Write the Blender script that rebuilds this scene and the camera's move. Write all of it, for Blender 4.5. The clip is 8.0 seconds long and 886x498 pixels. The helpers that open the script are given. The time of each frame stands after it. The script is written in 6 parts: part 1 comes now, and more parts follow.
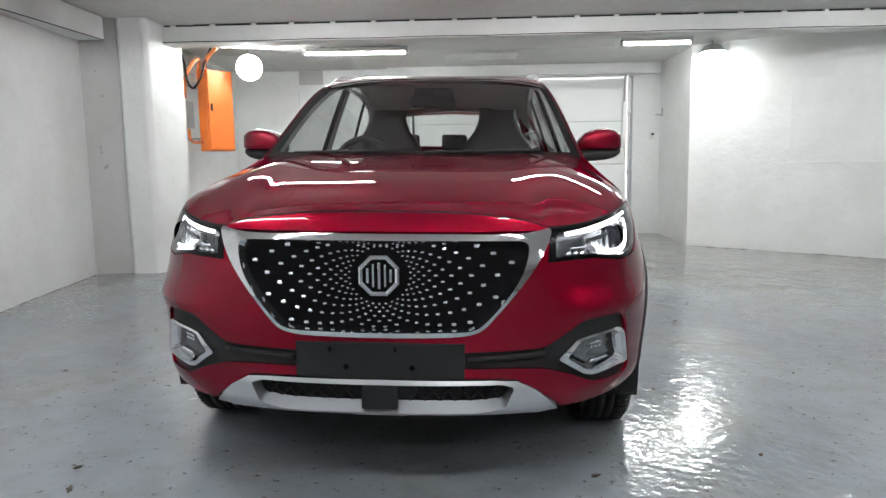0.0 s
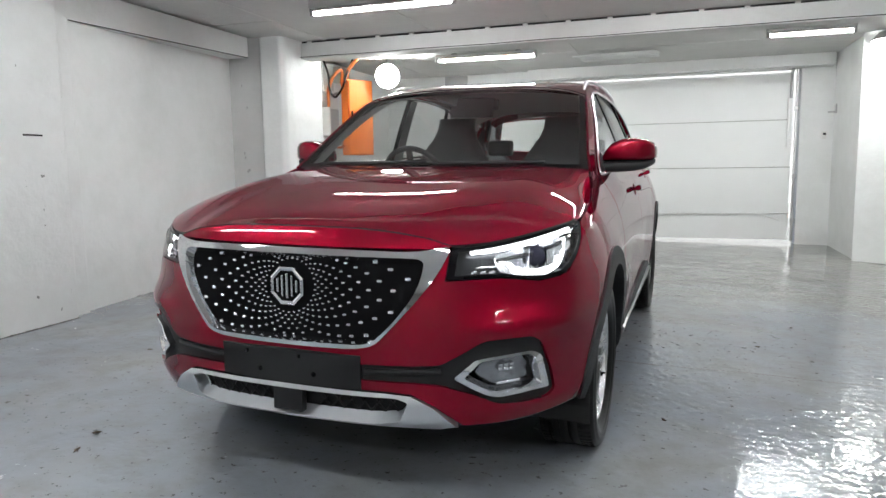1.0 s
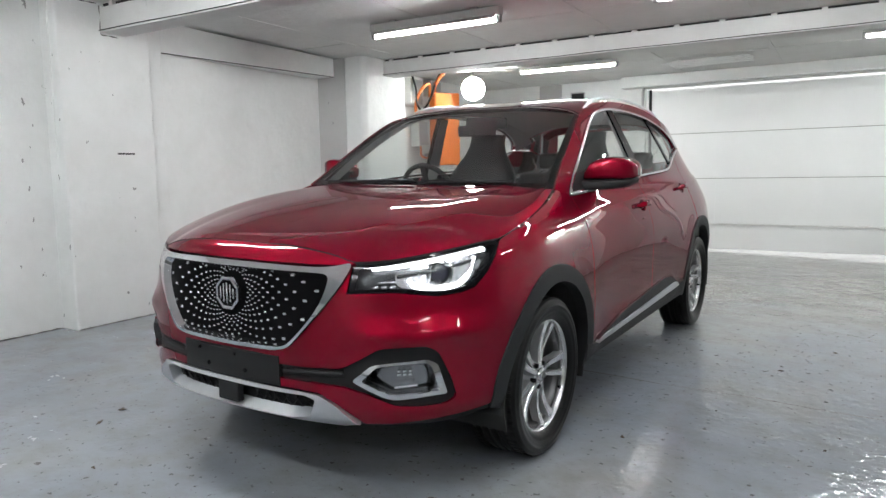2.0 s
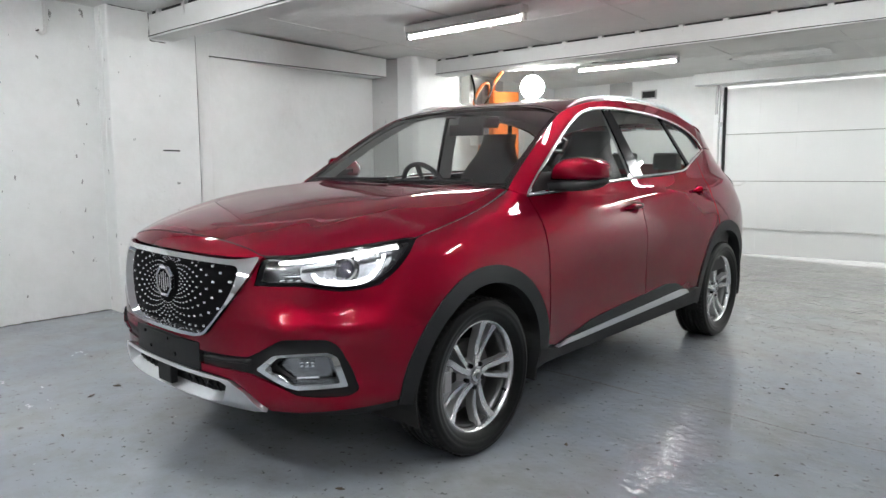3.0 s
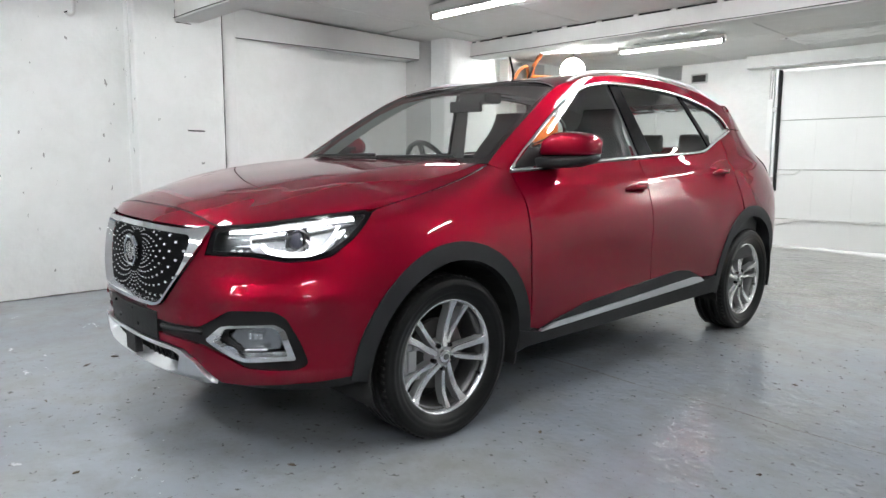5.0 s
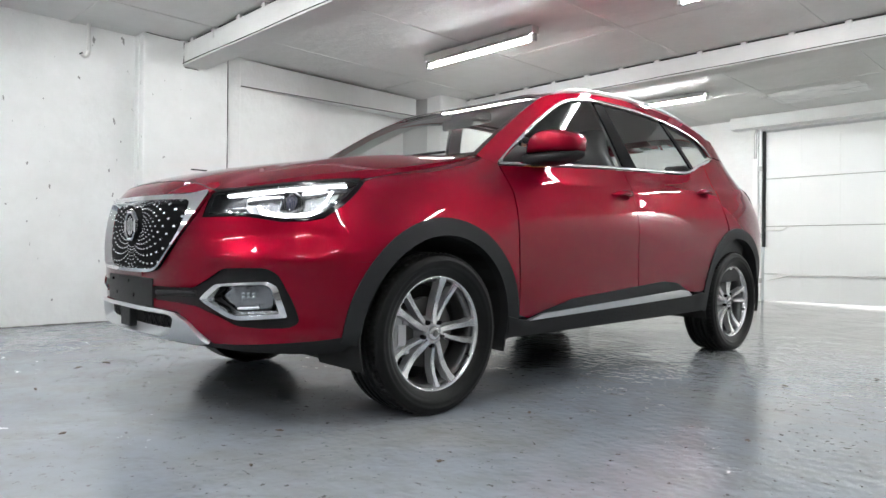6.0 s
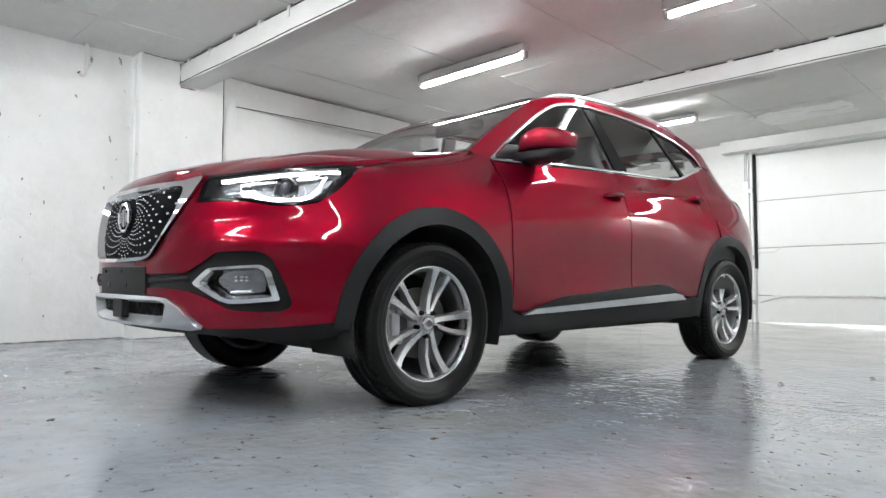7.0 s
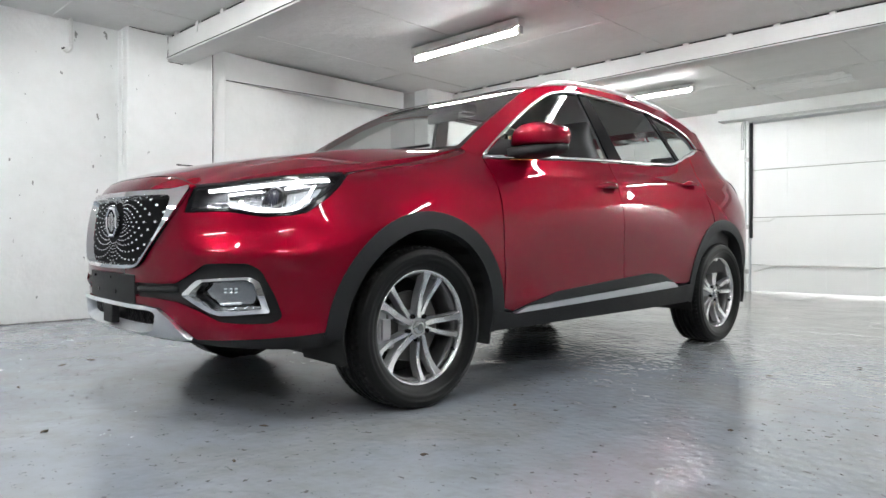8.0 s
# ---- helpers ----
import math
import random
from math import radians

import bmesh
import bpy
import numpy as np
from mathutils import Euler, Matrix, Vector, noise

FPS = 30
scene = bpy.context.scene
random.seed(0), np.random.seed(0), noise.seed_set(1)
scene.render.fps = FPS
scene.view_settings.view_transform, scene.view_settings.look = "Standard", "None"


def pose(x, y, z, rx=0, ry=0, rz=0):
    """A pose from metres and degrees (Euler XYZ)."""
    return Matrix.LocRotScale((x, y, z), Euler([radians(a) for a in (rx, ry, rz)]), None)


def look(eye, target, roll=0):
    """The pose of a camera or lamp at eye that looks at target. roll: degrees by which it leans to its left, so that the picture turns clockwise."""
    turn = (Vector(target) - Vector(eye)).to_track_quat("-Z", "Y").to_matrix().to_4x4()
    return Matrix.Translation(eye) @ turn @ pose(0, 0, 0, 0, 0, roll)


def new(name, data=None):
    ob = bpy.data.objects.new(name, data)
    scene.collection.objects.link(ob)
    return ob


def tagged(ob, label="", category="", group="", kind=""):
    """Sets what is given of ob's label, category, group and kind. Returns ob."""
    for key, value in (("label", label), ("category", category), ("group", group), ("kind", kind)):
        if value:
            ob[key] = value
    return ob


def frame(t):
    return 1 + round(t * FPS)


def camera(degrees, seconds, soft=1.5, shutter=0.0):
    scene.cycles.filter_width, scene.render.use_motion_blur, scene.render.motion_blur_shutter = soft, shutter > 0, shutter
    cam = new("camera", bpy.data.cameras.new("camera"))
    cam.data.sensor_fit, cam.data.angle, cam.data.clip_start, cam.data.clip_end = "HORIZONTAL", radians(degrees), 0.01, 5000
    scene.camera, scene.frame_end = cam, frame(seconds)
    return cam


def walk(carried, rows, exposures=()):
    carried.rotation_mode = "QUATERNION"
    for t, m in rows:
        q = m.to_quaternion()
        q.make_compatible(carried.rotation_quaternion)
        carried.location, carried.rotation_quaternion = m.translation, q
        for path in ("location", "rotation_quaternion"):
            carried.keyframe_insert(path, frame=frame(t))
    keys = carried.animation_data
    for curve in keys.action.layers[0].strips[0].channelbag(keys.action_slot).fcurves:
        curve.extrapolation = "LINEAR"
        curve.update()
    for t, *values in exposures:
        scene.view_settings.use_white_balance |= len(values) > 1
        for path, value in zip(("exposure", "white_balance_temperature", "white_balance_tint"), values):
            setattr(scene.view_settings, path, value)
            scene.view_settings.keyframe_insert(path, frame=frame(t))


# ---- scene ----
import functools

# the car leans a little nose-down on its springs; the slab falls slightly against the upright walls
SLOPE = pose(0, 0, 0, 0.91, 1.06, -2.2)
FLOOR = pose(0, 0, 0.004, 0.33, 0.90, -2.2)
cam = camera(66.0, 8.0)
PATH = [
    (0, (0.332, -2.922, 1.134), (0.193, -0.946, 0.856), 0.0),
    (0.5, (0.781, -2.897, 1.152), (0.403, -0.953, 0.873), 0.0),
    (1, (1.226, -2.767, 1.194), (0.527, -0.915, 0.913), -0.2),
    (1.5, (1.623, -2.657, 1.241), (0.678, -0.917, 0.961), -0.1),
    (1.7, (1.792, -2.668, 1.262), (0.804, -0.95, 0.989), -0.4),
    (2.8, (2.539, -2.247, 1.268), (1.237, -0.752, 1.0), -0.1),
    (3, (2.628, -2.189, 1.263), (1.304, -0.715, 0.995), -0.1),
    (3.5, (2.794, -2.023, 1.242), (1.393, -0.623, 0.965), -0.1),
    (4, (2.855, -1.969, 1.239), (1.395, -0.631, 0.953), 0.2),
    (4.5, (2.843, -1.917, 1.238), (1.379, -0.588, 0.935), 0.3),
    (5, (2.841, -1.845, 1.186), (1.386, -0.505, 0.892), 0.3),
    (5.2, (2.859, -1.835, 1.116), (1.402, -0.491, 0.855), 0.3),
    (6.3, (2.974, -1.922, 0.609), (1.51, -0.56, 0.641), 0.4),
    (6.5, (2.967, -1.905, 0.552), (1.507, -0.54, 0.611), 0.2),
    (7, (2.971, -1.905, 0.537), (1.514, -0.537, 0.615), 0.2),
    (7.5, (2.968, -1.897, 0.529), (1.516, -0.526, 0.625), 0.2),
    (8, (2.977, -1.881, 0.74), (1.527, -0.504, 0.686), 0.1),
]
walk(cam, [(t, SLOPE @ look(eye, target, roll)) for t, eye, target, roll in PATH],
     exposures=[(0, 0.08), (1.5, 0.08), (3, 0.18), (4.5, 0.32), (5.2, 0.38), (6.3, 0.46), (8, 0.46)])

# ---------- light ----------
# daylight reaches the room only through the gaps round the garage door
world = bpy.data.worlds.new("daylight")
world.use_nodes = True
scene.world = world
sky = world.node_tree.nodes.new("ShaderNodeTexSky")
sky.sky_type = "NISHITA"
sky.sun_disc = False
sky.sun_elevation, sky.sun_rotation = radians(42), radians(180)
world.node_tree.links.new(sky.outputs[0], world.node_tree.nodes["Background"].inputs[0])
world.node_tree.nodes["Background"].inputs[1].default_value = 0.15
sun = new("sun", bpy.data.lights.new("sun", "SUN"))
sun.data.energy, sun.data.angle, sun.data.color = 5.0, radians(0.5), (1.0, 0.96, 0.9)
sun.matrix_world = look((0, 2, 13.5), (0, 17, 0))
TUBE_POWER = 152.0


# ---------- materials ----------
def material(name, color, rough=0.5, metal=0.0, coat=0.0, bump=0.0, bump_scale=40.0, vary=0.0, vary_scale=3.0, emit=0.0, emit_color=None, spec=0.5):
    m = bpy.data.materials.new(name)
    m.use_nodes = True
    nt = m.node_tree
    b = nt.nodes["Principled BSDF"]
    b.inputs["Base Color"].default_value = (*color, 1)
    b.inputs["Roughness"].default_value = rough
    b.inputs["Metallic"].default_value = metal
    b.inputs["Coat Weight"].default_value = coat
    b.inputs["Coat Roughness"].default_value = 0.03
    b.inputs["Specular IOR Level"].default_value = spec
    if emit:
        b.inputs["Emission Color"].default_value = (*(emit_color or color), 1)
        b.inputs["Emission Strength"].default_value = emit
    tc = nt.nodes.new("ShaderNodeTexCoord")
    if vary:
        n1 = nt.nodes.new("ShaderNodeTexNoise")
        n1.inputs["Scale"].default_value = vary_scale
        n1.inputs["Detail"].default_value = 8
        nt.links.new(tc.outputs["Object"], n1.inputs["Vector"])
        mx = nt.nodes.new("ShaderNodeMix")
        mx.data_type = "RGBA"
        mx.inputs[6].default_value = (*[c * (1 - vary) for c in color], 1)
        mx.inputs[7].default_value = (*[min(1, c * (1 + vary)) for c in color], 1)
        nt.links.new(n1.outputs[0], mx.inputs[0])
        nt.links.new(mx.outputs[2], b.inputs["Base Color"])
    if bump:
        n2 = nt.nodes.new("ShaderNodeTexNoise")
        n2.inputs["Scale"].default_value = bump_scale
        n2.inputs["Detail"].default_value = 6
        nt.links.new(tc.outputs["Object"], n2.inputs["Vector"])
        bp = nt.nodes.new("ShaderNodeBump")
        bp.inputs["Strength"].default_value = bump
        bp.inputs["Distance"].default_value = 0.01
        nt.links.new(n2.outputs[0], bp.inputs["Height"])
        nt.links.new(bp.outputs[0], b.inputs["Normal"])
    return m


def car_paint(name):
    """Deep candy red: a dark red ground, coarse flake that shines where it is met squarely, and clear lacquer."""
    m = bpy.data.materials.new(name)
    m.use_nodes = True
    nt = m.node_tree
    nt.nodes.remove(nt.nodes["Principled BSDF"])
    ground = nt.nodes.new("ShaderNodeBsdfDiffuse")
    ground.inputs[0].default_value = (0.086, 0.0007, 0.0080, 1)
    flake = nt.nodes.new("ShaderNodeBsdfGlossy")
    flake.inputs[0].default_value = (0.46, 0.0030, 0.026, 1)
    tc = nt.nodes.new("ShaderNodeTexCoord")
    n = nt.nodes.new("ShaderNodeTexNoise")
    n.inputs["Scale"].default_value, n.inputs["Detail"].default_value = 900.0, 2
    nt.links.new(tc.outputs["Object"], n.inputs["Vector"])
    mr = nt.nodes.new("ShaderNodeMapRange")
    mr.inputs[1].default_value, mr.inputs[2].default_value, mr.inputs[3].default_value, mr.inputs[4].default_value = 0.3, 0.7, 0.34, 0.42
    nt.links.new(n.outputs[0], mr.inputs[0])
    nt.links.new(mr.outputs[0], flake.inputs["Roughness"])
    square = nt.nodes.new("ShaderNodeLayerWeight")
    square.inputs["Blend"].default_value = 0.5
    share = nt.nodes.new("ShaderNodeMapRange")
    share.inputs[1].default_value, share.inputs[2].default_value, share.inputs[3].default_value, share.inputs[4].default_value = 0.0, 0.85, 0.46, 0.02
    nt.links.new(square.outputs["Facing"], share.inputs[0])
    body = nt.nodes.new("ShaderNodeMixShader")
    nt.links.new(share.outputs[0], body.inputs[0])
    nt.links.new(ground.outputs[0], body.inputs[1])
    nt.links.new(flake.outputs[0], body.inputs[2])
    lacquer = nt.nodes.new("ShaderNodeBsdfGlossy")
    lacquer.inputs[0].default_value = (1, 1, 1, 1)
    lacquer.inputs["Roughness"].default_value = 0.015
    fr = nt.nodes.new("ShaderNodeFresnel")
    fr.inputs[0].default_value = 1.36
    mx = nt.nodes.new("ShaderNodeMixShader")
    nt.links.new(fr.outputs[0], mx.inputs[0])
    nt.links.new(body.outputs[0], mx.inputs[1])
    nt.links.new(lacquer.outputs[0], mx.inputs[2])
    nt.links.new(mx.outputs[0], nt.nodes["Material Output"].inputs[0])
    return m


MAT = {
    "paint": car_paint("red_car_paint"),
    "black": material("black_plastic", (0.014, 0.014, 0.015), 0.5, bump=0.1, bump_scale=400, spec=0.2),
    "grey_plastic": material("dark_grey_plastic", (0.018, 0.0185, 0.020), 0.55, bump=0.1, bump_scale=400, spec=0.18),
    "gloss_black": material("gloss_black_plastic", (0.004, 0.004, 0.005), 0.14, spec=0.16),
    "grille_black": material("dull_black_grille", (0.0045, 0.0045, 0.005), 0.6, spec=0.03),
    "liner": material("black_felt_liner", (0.010, 0.010, 0.010), 0.9),
    "rubber": material("tyre_rubber", (0.006, 0.006, 0.006), 0.36, bump=0.05, bump_scale=60, spec=0.20),
    "chrome": material("chrome", (0.80, 0.81, 0.83), 0.07, metal=1.0),
    "stud": material("bright_grille_stud", (0.74, 0.75, 0.77), 0.20, metal=0.9),
    "silver": material("satin_silver_paint", (0.62, 0.63, 0.65), 0.32, metal=0.9, vary=0.04, vary_scale=40),
    "alloy": material("machined_alloy", (0.80, 0.80, 0.81), 0.24, metal=1.0),
    "barrel": material("dark_wheel_barrel", (0.15, 0.15, 0.15), 0.35, metal=0.8),
    "alloy_dark": material("grey_painted_alloy", (0.46, 0.46, 0.465), 0.36, metal=0.6),
    "brake": material("brake_steel", (0.09, 0.088, 0.085), 0.4, metal=0.9),
    "reflector": material("lamp_reflector", (0.86, 0.87, 0.90), 0.24, metal=0.75),
    "lamp_inner": material("grey_lamp_plastic", (0.07, 0.073, 0.078), 0.25, metal=0.5),
    "fog_bowl": material("grey_fog_lamp_reflector", (0.34, 0.345, 0.36), 0.22, metal=0.8),
    "projector": material("projector_glass", (0.03, 0.03, 0.05), 0.03, coat=1.0),
    "running_light": material("lit_running_light", (1, 1, 1), 0.4, emit=8.0, emit_color=(0.95, 0.97, 1.0)),
    "tail_red": material("tail_lamp_red", (0.08, 0.003, 0.006), 0.1, coat=1.0),
    "dash": material("black_soft_trim", (0.015, 0.015, 0.016), 0.6, bump=0.1, bump_scale=300),
    "seat": material("black_leather", (0.018, 0.018, 0.02), 0.5, vary=0.2, vary_scale=6),
    "headliner": material("light_grey_fabric", (0.42, 0.42, 0.41), 0.9, bump=0.1, bump_scale=300),
    "mirror": material("silvered_glass", (0.9, 0.9, 0.9), 0.02, metal=1.0),
    "paper": material("white_paper", (0.8, 0.8, 0.8), 0.8),
    "door": material("white_door_panel", (0.8, 0.81, 0.8), 0.45, vary=0.03),
    "orange": material("orange_cabinet_paint", (0.75, 0.17, 0.02), 0.4, vary=0.08),
    "flood": material("lit_flood_lamp_glass", (1, 1, 1), 0.5, emit=85.0, emit_color=(0.96, 1.0, 0.97)),
    "flood_strong": material("lit_strong_flood_lamp_glass", (1, 1, 1), 0.5, emit=170.0, emit_color=(0.96, 1.0, 0.97)),
    "concrete": material("rough_grey", (0.30, 0.295, 0.28), 0.85, bump=0.4, bump_scale=20, vary=0.2, vary_scale=1.5),
    "cable": material("orange_cable", (0.6, 0.16, 0.04), 0.5),
    "crack": material("dirt_filled_crack", (0.075, 0.07, 0.065), 0.7, bump=0.5, bump_scale=90, vary=0.5, vary_scale=30),
    # near-black fill for the shade inside slots and openings
    "dark": material("dark_gap_fill", (0.02, 0.02, 0.02), 0.9),
    "leaf": material("dry_brown_scrap", (0.06, 0.045, 0.03), 0.8),
    "tube": material("lit_fluorescent_tube", (1, 1, 1), 0.5, emit=TUBE_POWER, emit_color=(0.96, 0.985, 1.0)),
    "steel": material("galvanised_steel", (0.45, 0.45, 0.45), 0.4, metal=0.8, vary=0.1),
    "lamp_body": material("white_lamp_enamel", (0.7, 0.7, 0.68), 0.4),
}


def glass(name, tint, ior=1.5, rough=0.0):
    """A thin pane: tinted passage with a mirror-like gloss that grows at grazing angles."""
    m = bpy.data.materials.new(name)
    m.use_nodes = True
    nt = m.node_tree
    nt.nodes.remove(nt.nodes["Principled BSDF"])
    tr = nt.nodes.new("ShaderNodeBsdfTransparent")
    tr.inputs[0].default_value = (*tint, 1)
    gl = nt.nodes.new("ShaderNodeBsdfGlossy")
    gl.inputs["Roughness"].default_value = rough
    lw = nt.nodes.new("ShaderNodeLayerWeight")
    lw.inputs["Blend"].default_value = 0.5
    pw = nt.nodes.new("ShaderNodeMath")
    pw.operation = "POWER"
    pw.inputs[1].default_value = 5.0
    nt.links.new(lw.outputs["Facing"], pw.inputs[0])
    fr = nt.nodes.new("ShaderNodeMath")
    fr.operation = "MULTIPLY_ADD"
    f0 = ((ior - 1) / (ior + 1)) ** 2 * 2
    fr.inputs[1].default_value, fr.inputs[2].default_value = 1 - f0, f0
    nt.links.new(pw.outputs[0], fr.inputs[0])
    mx = nt.nodes.new("ShaderNodeMixShader")
    nt.links.new(fr.outputs[0], mx.inputs[0])
    nt.links.new(tr.outputs[0], mx.inputs[1])
    nt.links.new(gl.outputs[0], mx.inputs[2])
    nt.links.new(mx.outputs[0], nt.nodes["Material Output"].inputs[0])
    return m




def wall_paint(name, color, chips=0.0):
    """Old brush-painted masonry: fine tooth, slow unevenness, dirt streaks and a few dark chips."""
    m = material(name, color, 0.62)
    nt = m.node_tree
    b = nt.nodes["Principled BSDF"]
    tc = nt.nodes.new("ShaderNodeTexCoord")

    def noise_tex(scale, detail=6, rough=0.55, stretch=None):
        n = nt.nodes.new("ShaderNodeTexNoise")
        n.inputs["Scale"].default_value, n.inputs["Detail"].default_value, n.inputs["Roughness"].default_value = scale, detail, rough
        if stretch:
            mp = nt.nodes.new("ShaderNodeMapping")
            mp.inputs["Scale"].default_value = stretch
            nt.links.new(tc.outputs["Object"], mp.inputs[0])
            nt.links.new(mp.outputs[0], n.inputs["Vector"])
        else:
            nt.links.new(tc.outputs["Object"], n.inputs["Vector"])
        return n.outputs[0]

    def ramp(src, lo, hi, c0, c1):
        r = nt.nodes.new("ShaderNodeValToRGB")
        r.color_ramp.elements[0].position, r.color_ramp.elements[1].position = lo, hi
        r.color_ramp.elements[0].color, r.color_ramp.elements[1].color = c0, c1
        nt.links.new(src, r.inputs[0])
        return r.outputs[0]

    def mix(a, bb, mode="MULTIPLY", f=1.0):
        x = nt.nodes.new("ShaderNodeMix")
        x.data_type, x.blend_type = "RGBA", mode
        x.inputs[0].default_value = f
        nt.links.new(a, x.inputs[6])
        nt.links.new(bb, x.inputs[7])
        return x.outputs[2]

    one = (1, 1, 1, 1)
    col = ramp(noise_tex(0.9, 5), 0.3, 0.75, (*[c * 0.93 for c in color], 1), (*color, 1))
    col = mix(col, ramp(noise_tex(2.2, 8, 0.7), 0.30, 0.60, (0.91, 0.91, 0.90, 1), one))
    if chips:
        col = mix(col, ramp(noise_tex(17.0, 3, 0.5, (1, 1, 0.55)), 0.285, 0.300, (0.22, 0.22, 0.21, 1), one), f=chips)
    nt.links.new(col, b.inputs["Base Color"])
    bp = nt.nodes.new("ShaderNodeBump")
    bp.inputs["Strength"].default_value, bp.inputs["Distance"].default_value = 0.7, 0.016
    nt.links.new(noise_tex(7.0, 9, 0.62), bp.inputs["Height"])
    nt.links.new(bp.outputs[0], b.inputs["Normal"])
    return m


def floor_paint():
    """Worn gloss paint on rough concrete: cloudy colour, dust towards the door, lumps, dirt marks, shiny and dull areas."""
    m = material("grey_floor_paint", (0.30, 0.32, 0.34), 0.2)
    nt = m.node_tree
    b = nt.nodes["Principled BSDF"]
    tc = nt.nodes.new("ShaderNodeTexCoord")

    def noise_tex(scale, detail, rough=0.55, stretch=(1, 1, 1)):
        mp = nt.nodes.new("ShaderNodeMapping")
        mp.inputs["Scale"].default_value = stretch
        nt.links.new(tc.outputs["Object"], mp.inputs[0])
        n = nt.nodes.new("ShaderNodeTexNoise")
        n.inputs["Scale"].default_value, n.inputs["Detail"].default_value, n.inputs["Roughness"].default_value = scale, detail, rough
        nt.links.new(mp.outputs[0], n.inputs["Vector"])
        return n.outputs[0]

    def span(src, lo, hi, a, c):
        r = nt.nodes.new("ShaderNodeMapRange")
        r.interpolation_type = "SMOOTHSTEP"
        for k, v in enumerate((lo, hi, a, c)):
            r.inputs[k + 1].default_value = v
        nt.links.new(src, r.inputs[0])
        return r.outputs[0]

    def math_node(op, a, c):
        x = nt.nodes.new("ShaderNodeMath")
        x.operation = op
        for k, v in enumerate((a, c)):
            if isinstance(v, float):
                x.inputs[k].default_value = v
            else:
                nt.links.new(v, x.inputs[k])
        return x.outputs[0]

    def mix(fac, a, c):
        x = nt.nodes.new("ShaderNodeMix")
        x.data_type = "RGBA"
        nt.links.new(fac, x.inputs[0])
        for k, v in ((6, a), (7, c)):
            if isinstance(v, tuple):
                x.inputs[k].default_value = (*v, 1)
            else:
                nt.links.new(v, x.inputs[k])
        return x.outputs[2]

    paint = mix(span(noise_tex(0.7, 5, 0.5), 0.2, 0.8, 0.0, 1.0), (0.188, 0.210, 0.242), (0.278, 0.300, 0.328))
    sep = nt.nodes.new("ShaderNodeSeparateXYZ")
    nt.links.new(tc.outputs["Object"], sep.inputs[0])
    dusty = math_node("ADD", span(sep.outputs[1], 1.5, 5.0, -0.25, 0.45), span(noise_tex(1.3, 3, 0.5), 0.1, 0.9, -0.15, 0.75))
    paint = mix(math_node("MINIMUM", math_node("MAXIMUM", dusty, 0.0), 0.85), paint, (0.285, 0.28, 0.255))
    paint = mix(span(noise_tex(5.5, 8, 0.66, (1, 1.15, 1)), 0.62, 0.22, 0.0, 0.45), paint, (0.16, 0.155, 0.145))
    stain = math_node("MULTIPLY", math_node("MAXIMUM", dusty, 0.0), span(noise_tex(2.6, 7, 0.66, (1, 1.2, 1)), 0.40, 0.68, 0.0, 1.0))
    paint = mix(math_node("MINIMUM", stain, 0.75), paint, (0.15, 0.145, 0.125))
    paint = mix(span(noise_tex(26.0, 3, 0.6), 0.375, 0.305, 0.0, 0.8), paint, (0.07, 0.066, 0.06))
    paint = mix(span(noise_tex(95.0, 2, 0.5), 0.30, 0.25, 0.0, 0.6), paint, (0.09, 0.086, 0.08))
    nt.links.new(paint, b.inputs["Base Color"])
    # thick glossy coats on the side of the room towards the door, thin and dull ones elsewhere
    wide = span(math_node("ADD", sep.outputs[0], span(noise_tex(1.1, 4, 0.55), 0.1, 0.9, -0.9, 0.9)), 0.5, 1.3, 1.0, 0.0)
    deep = span(math_node("ADD", sep.outputs[1], span(noise_tex(0.9, 4, 0.55), 0.1, 0.9, -0.8, 0.8)), 0.5, 1.6, 1.0, 0.0)
    dull = math_node("MULTIPLY", wide, deep)
    patchy = span(noise_tex(2.4, 6, 0.6), 0.42, 0.62, 0.0, 1.0)
    rough = math_node("ADD", span(dull, 0.0, 1.0, 0.035, 0.15), math_node("MULTIPLY", patchy, 0.08))
    nt.links.new(math_node("ADD", rough, span(noise_tex(14.0, 5, 0.6), 0.3, 0.7, 0.0, 0.05)), b.inputs["Roughness"])
    lumps = math_node("ADD", math_node("MULTIPLY", noise_tex(5.0, 2, 0.5), 0.55), math_node("MULTIPLY", noise_tex(21.0, 1, 0.5), math_node("ADD", span(dull, 0.0, 1.0, 0.50, 0.07), span(noise_tex(3.3, 4, 0.6), 0.50, 0.72, 0.0, 0.55))))
    bp = nt.nodes.new("ShaderNodeBump")
    bp.inputs["Strength"].default_value, bp.inputs["Distance"].default_value = 1.0, 0.0056
    nt.links.new(lumps, bp.inputs["Height"])
    nt.links.new(bp.outputs[0], b.inputs["Normal"])
    return m


MAT["wall"] = wall_paint("white_wall_paint", (0.80, 0.81, 0.80))
MAT["wall_chipped"] = wall_paint("chipped_white_wall_paint", (0.80, 0.81, 0.80), 0.8)
# greyer, chipped coat for the return beside the column
MAT["wall_grey"] = wall_paint("grey_wall_paint", (0.50, 0.50, 0.49), 0.6)
MAT["ceiling"] = wall_paint("white_ceiling_paint", (0.66, 0.66, 0.645))
MAT["floor"] = floor_paint()
MAT["glass"] = glass("tinted_window_glass", (0.86, 0.88, 0.87), 1.5)
MAT["glass_clear"] = glass("windscreen_glass", (0.86, 0.88, 0.87), 1.5)
MAT["film"] = glass("clear_plastic_film", (0.93, 0.93, 0.92), 2.3, 0.05)
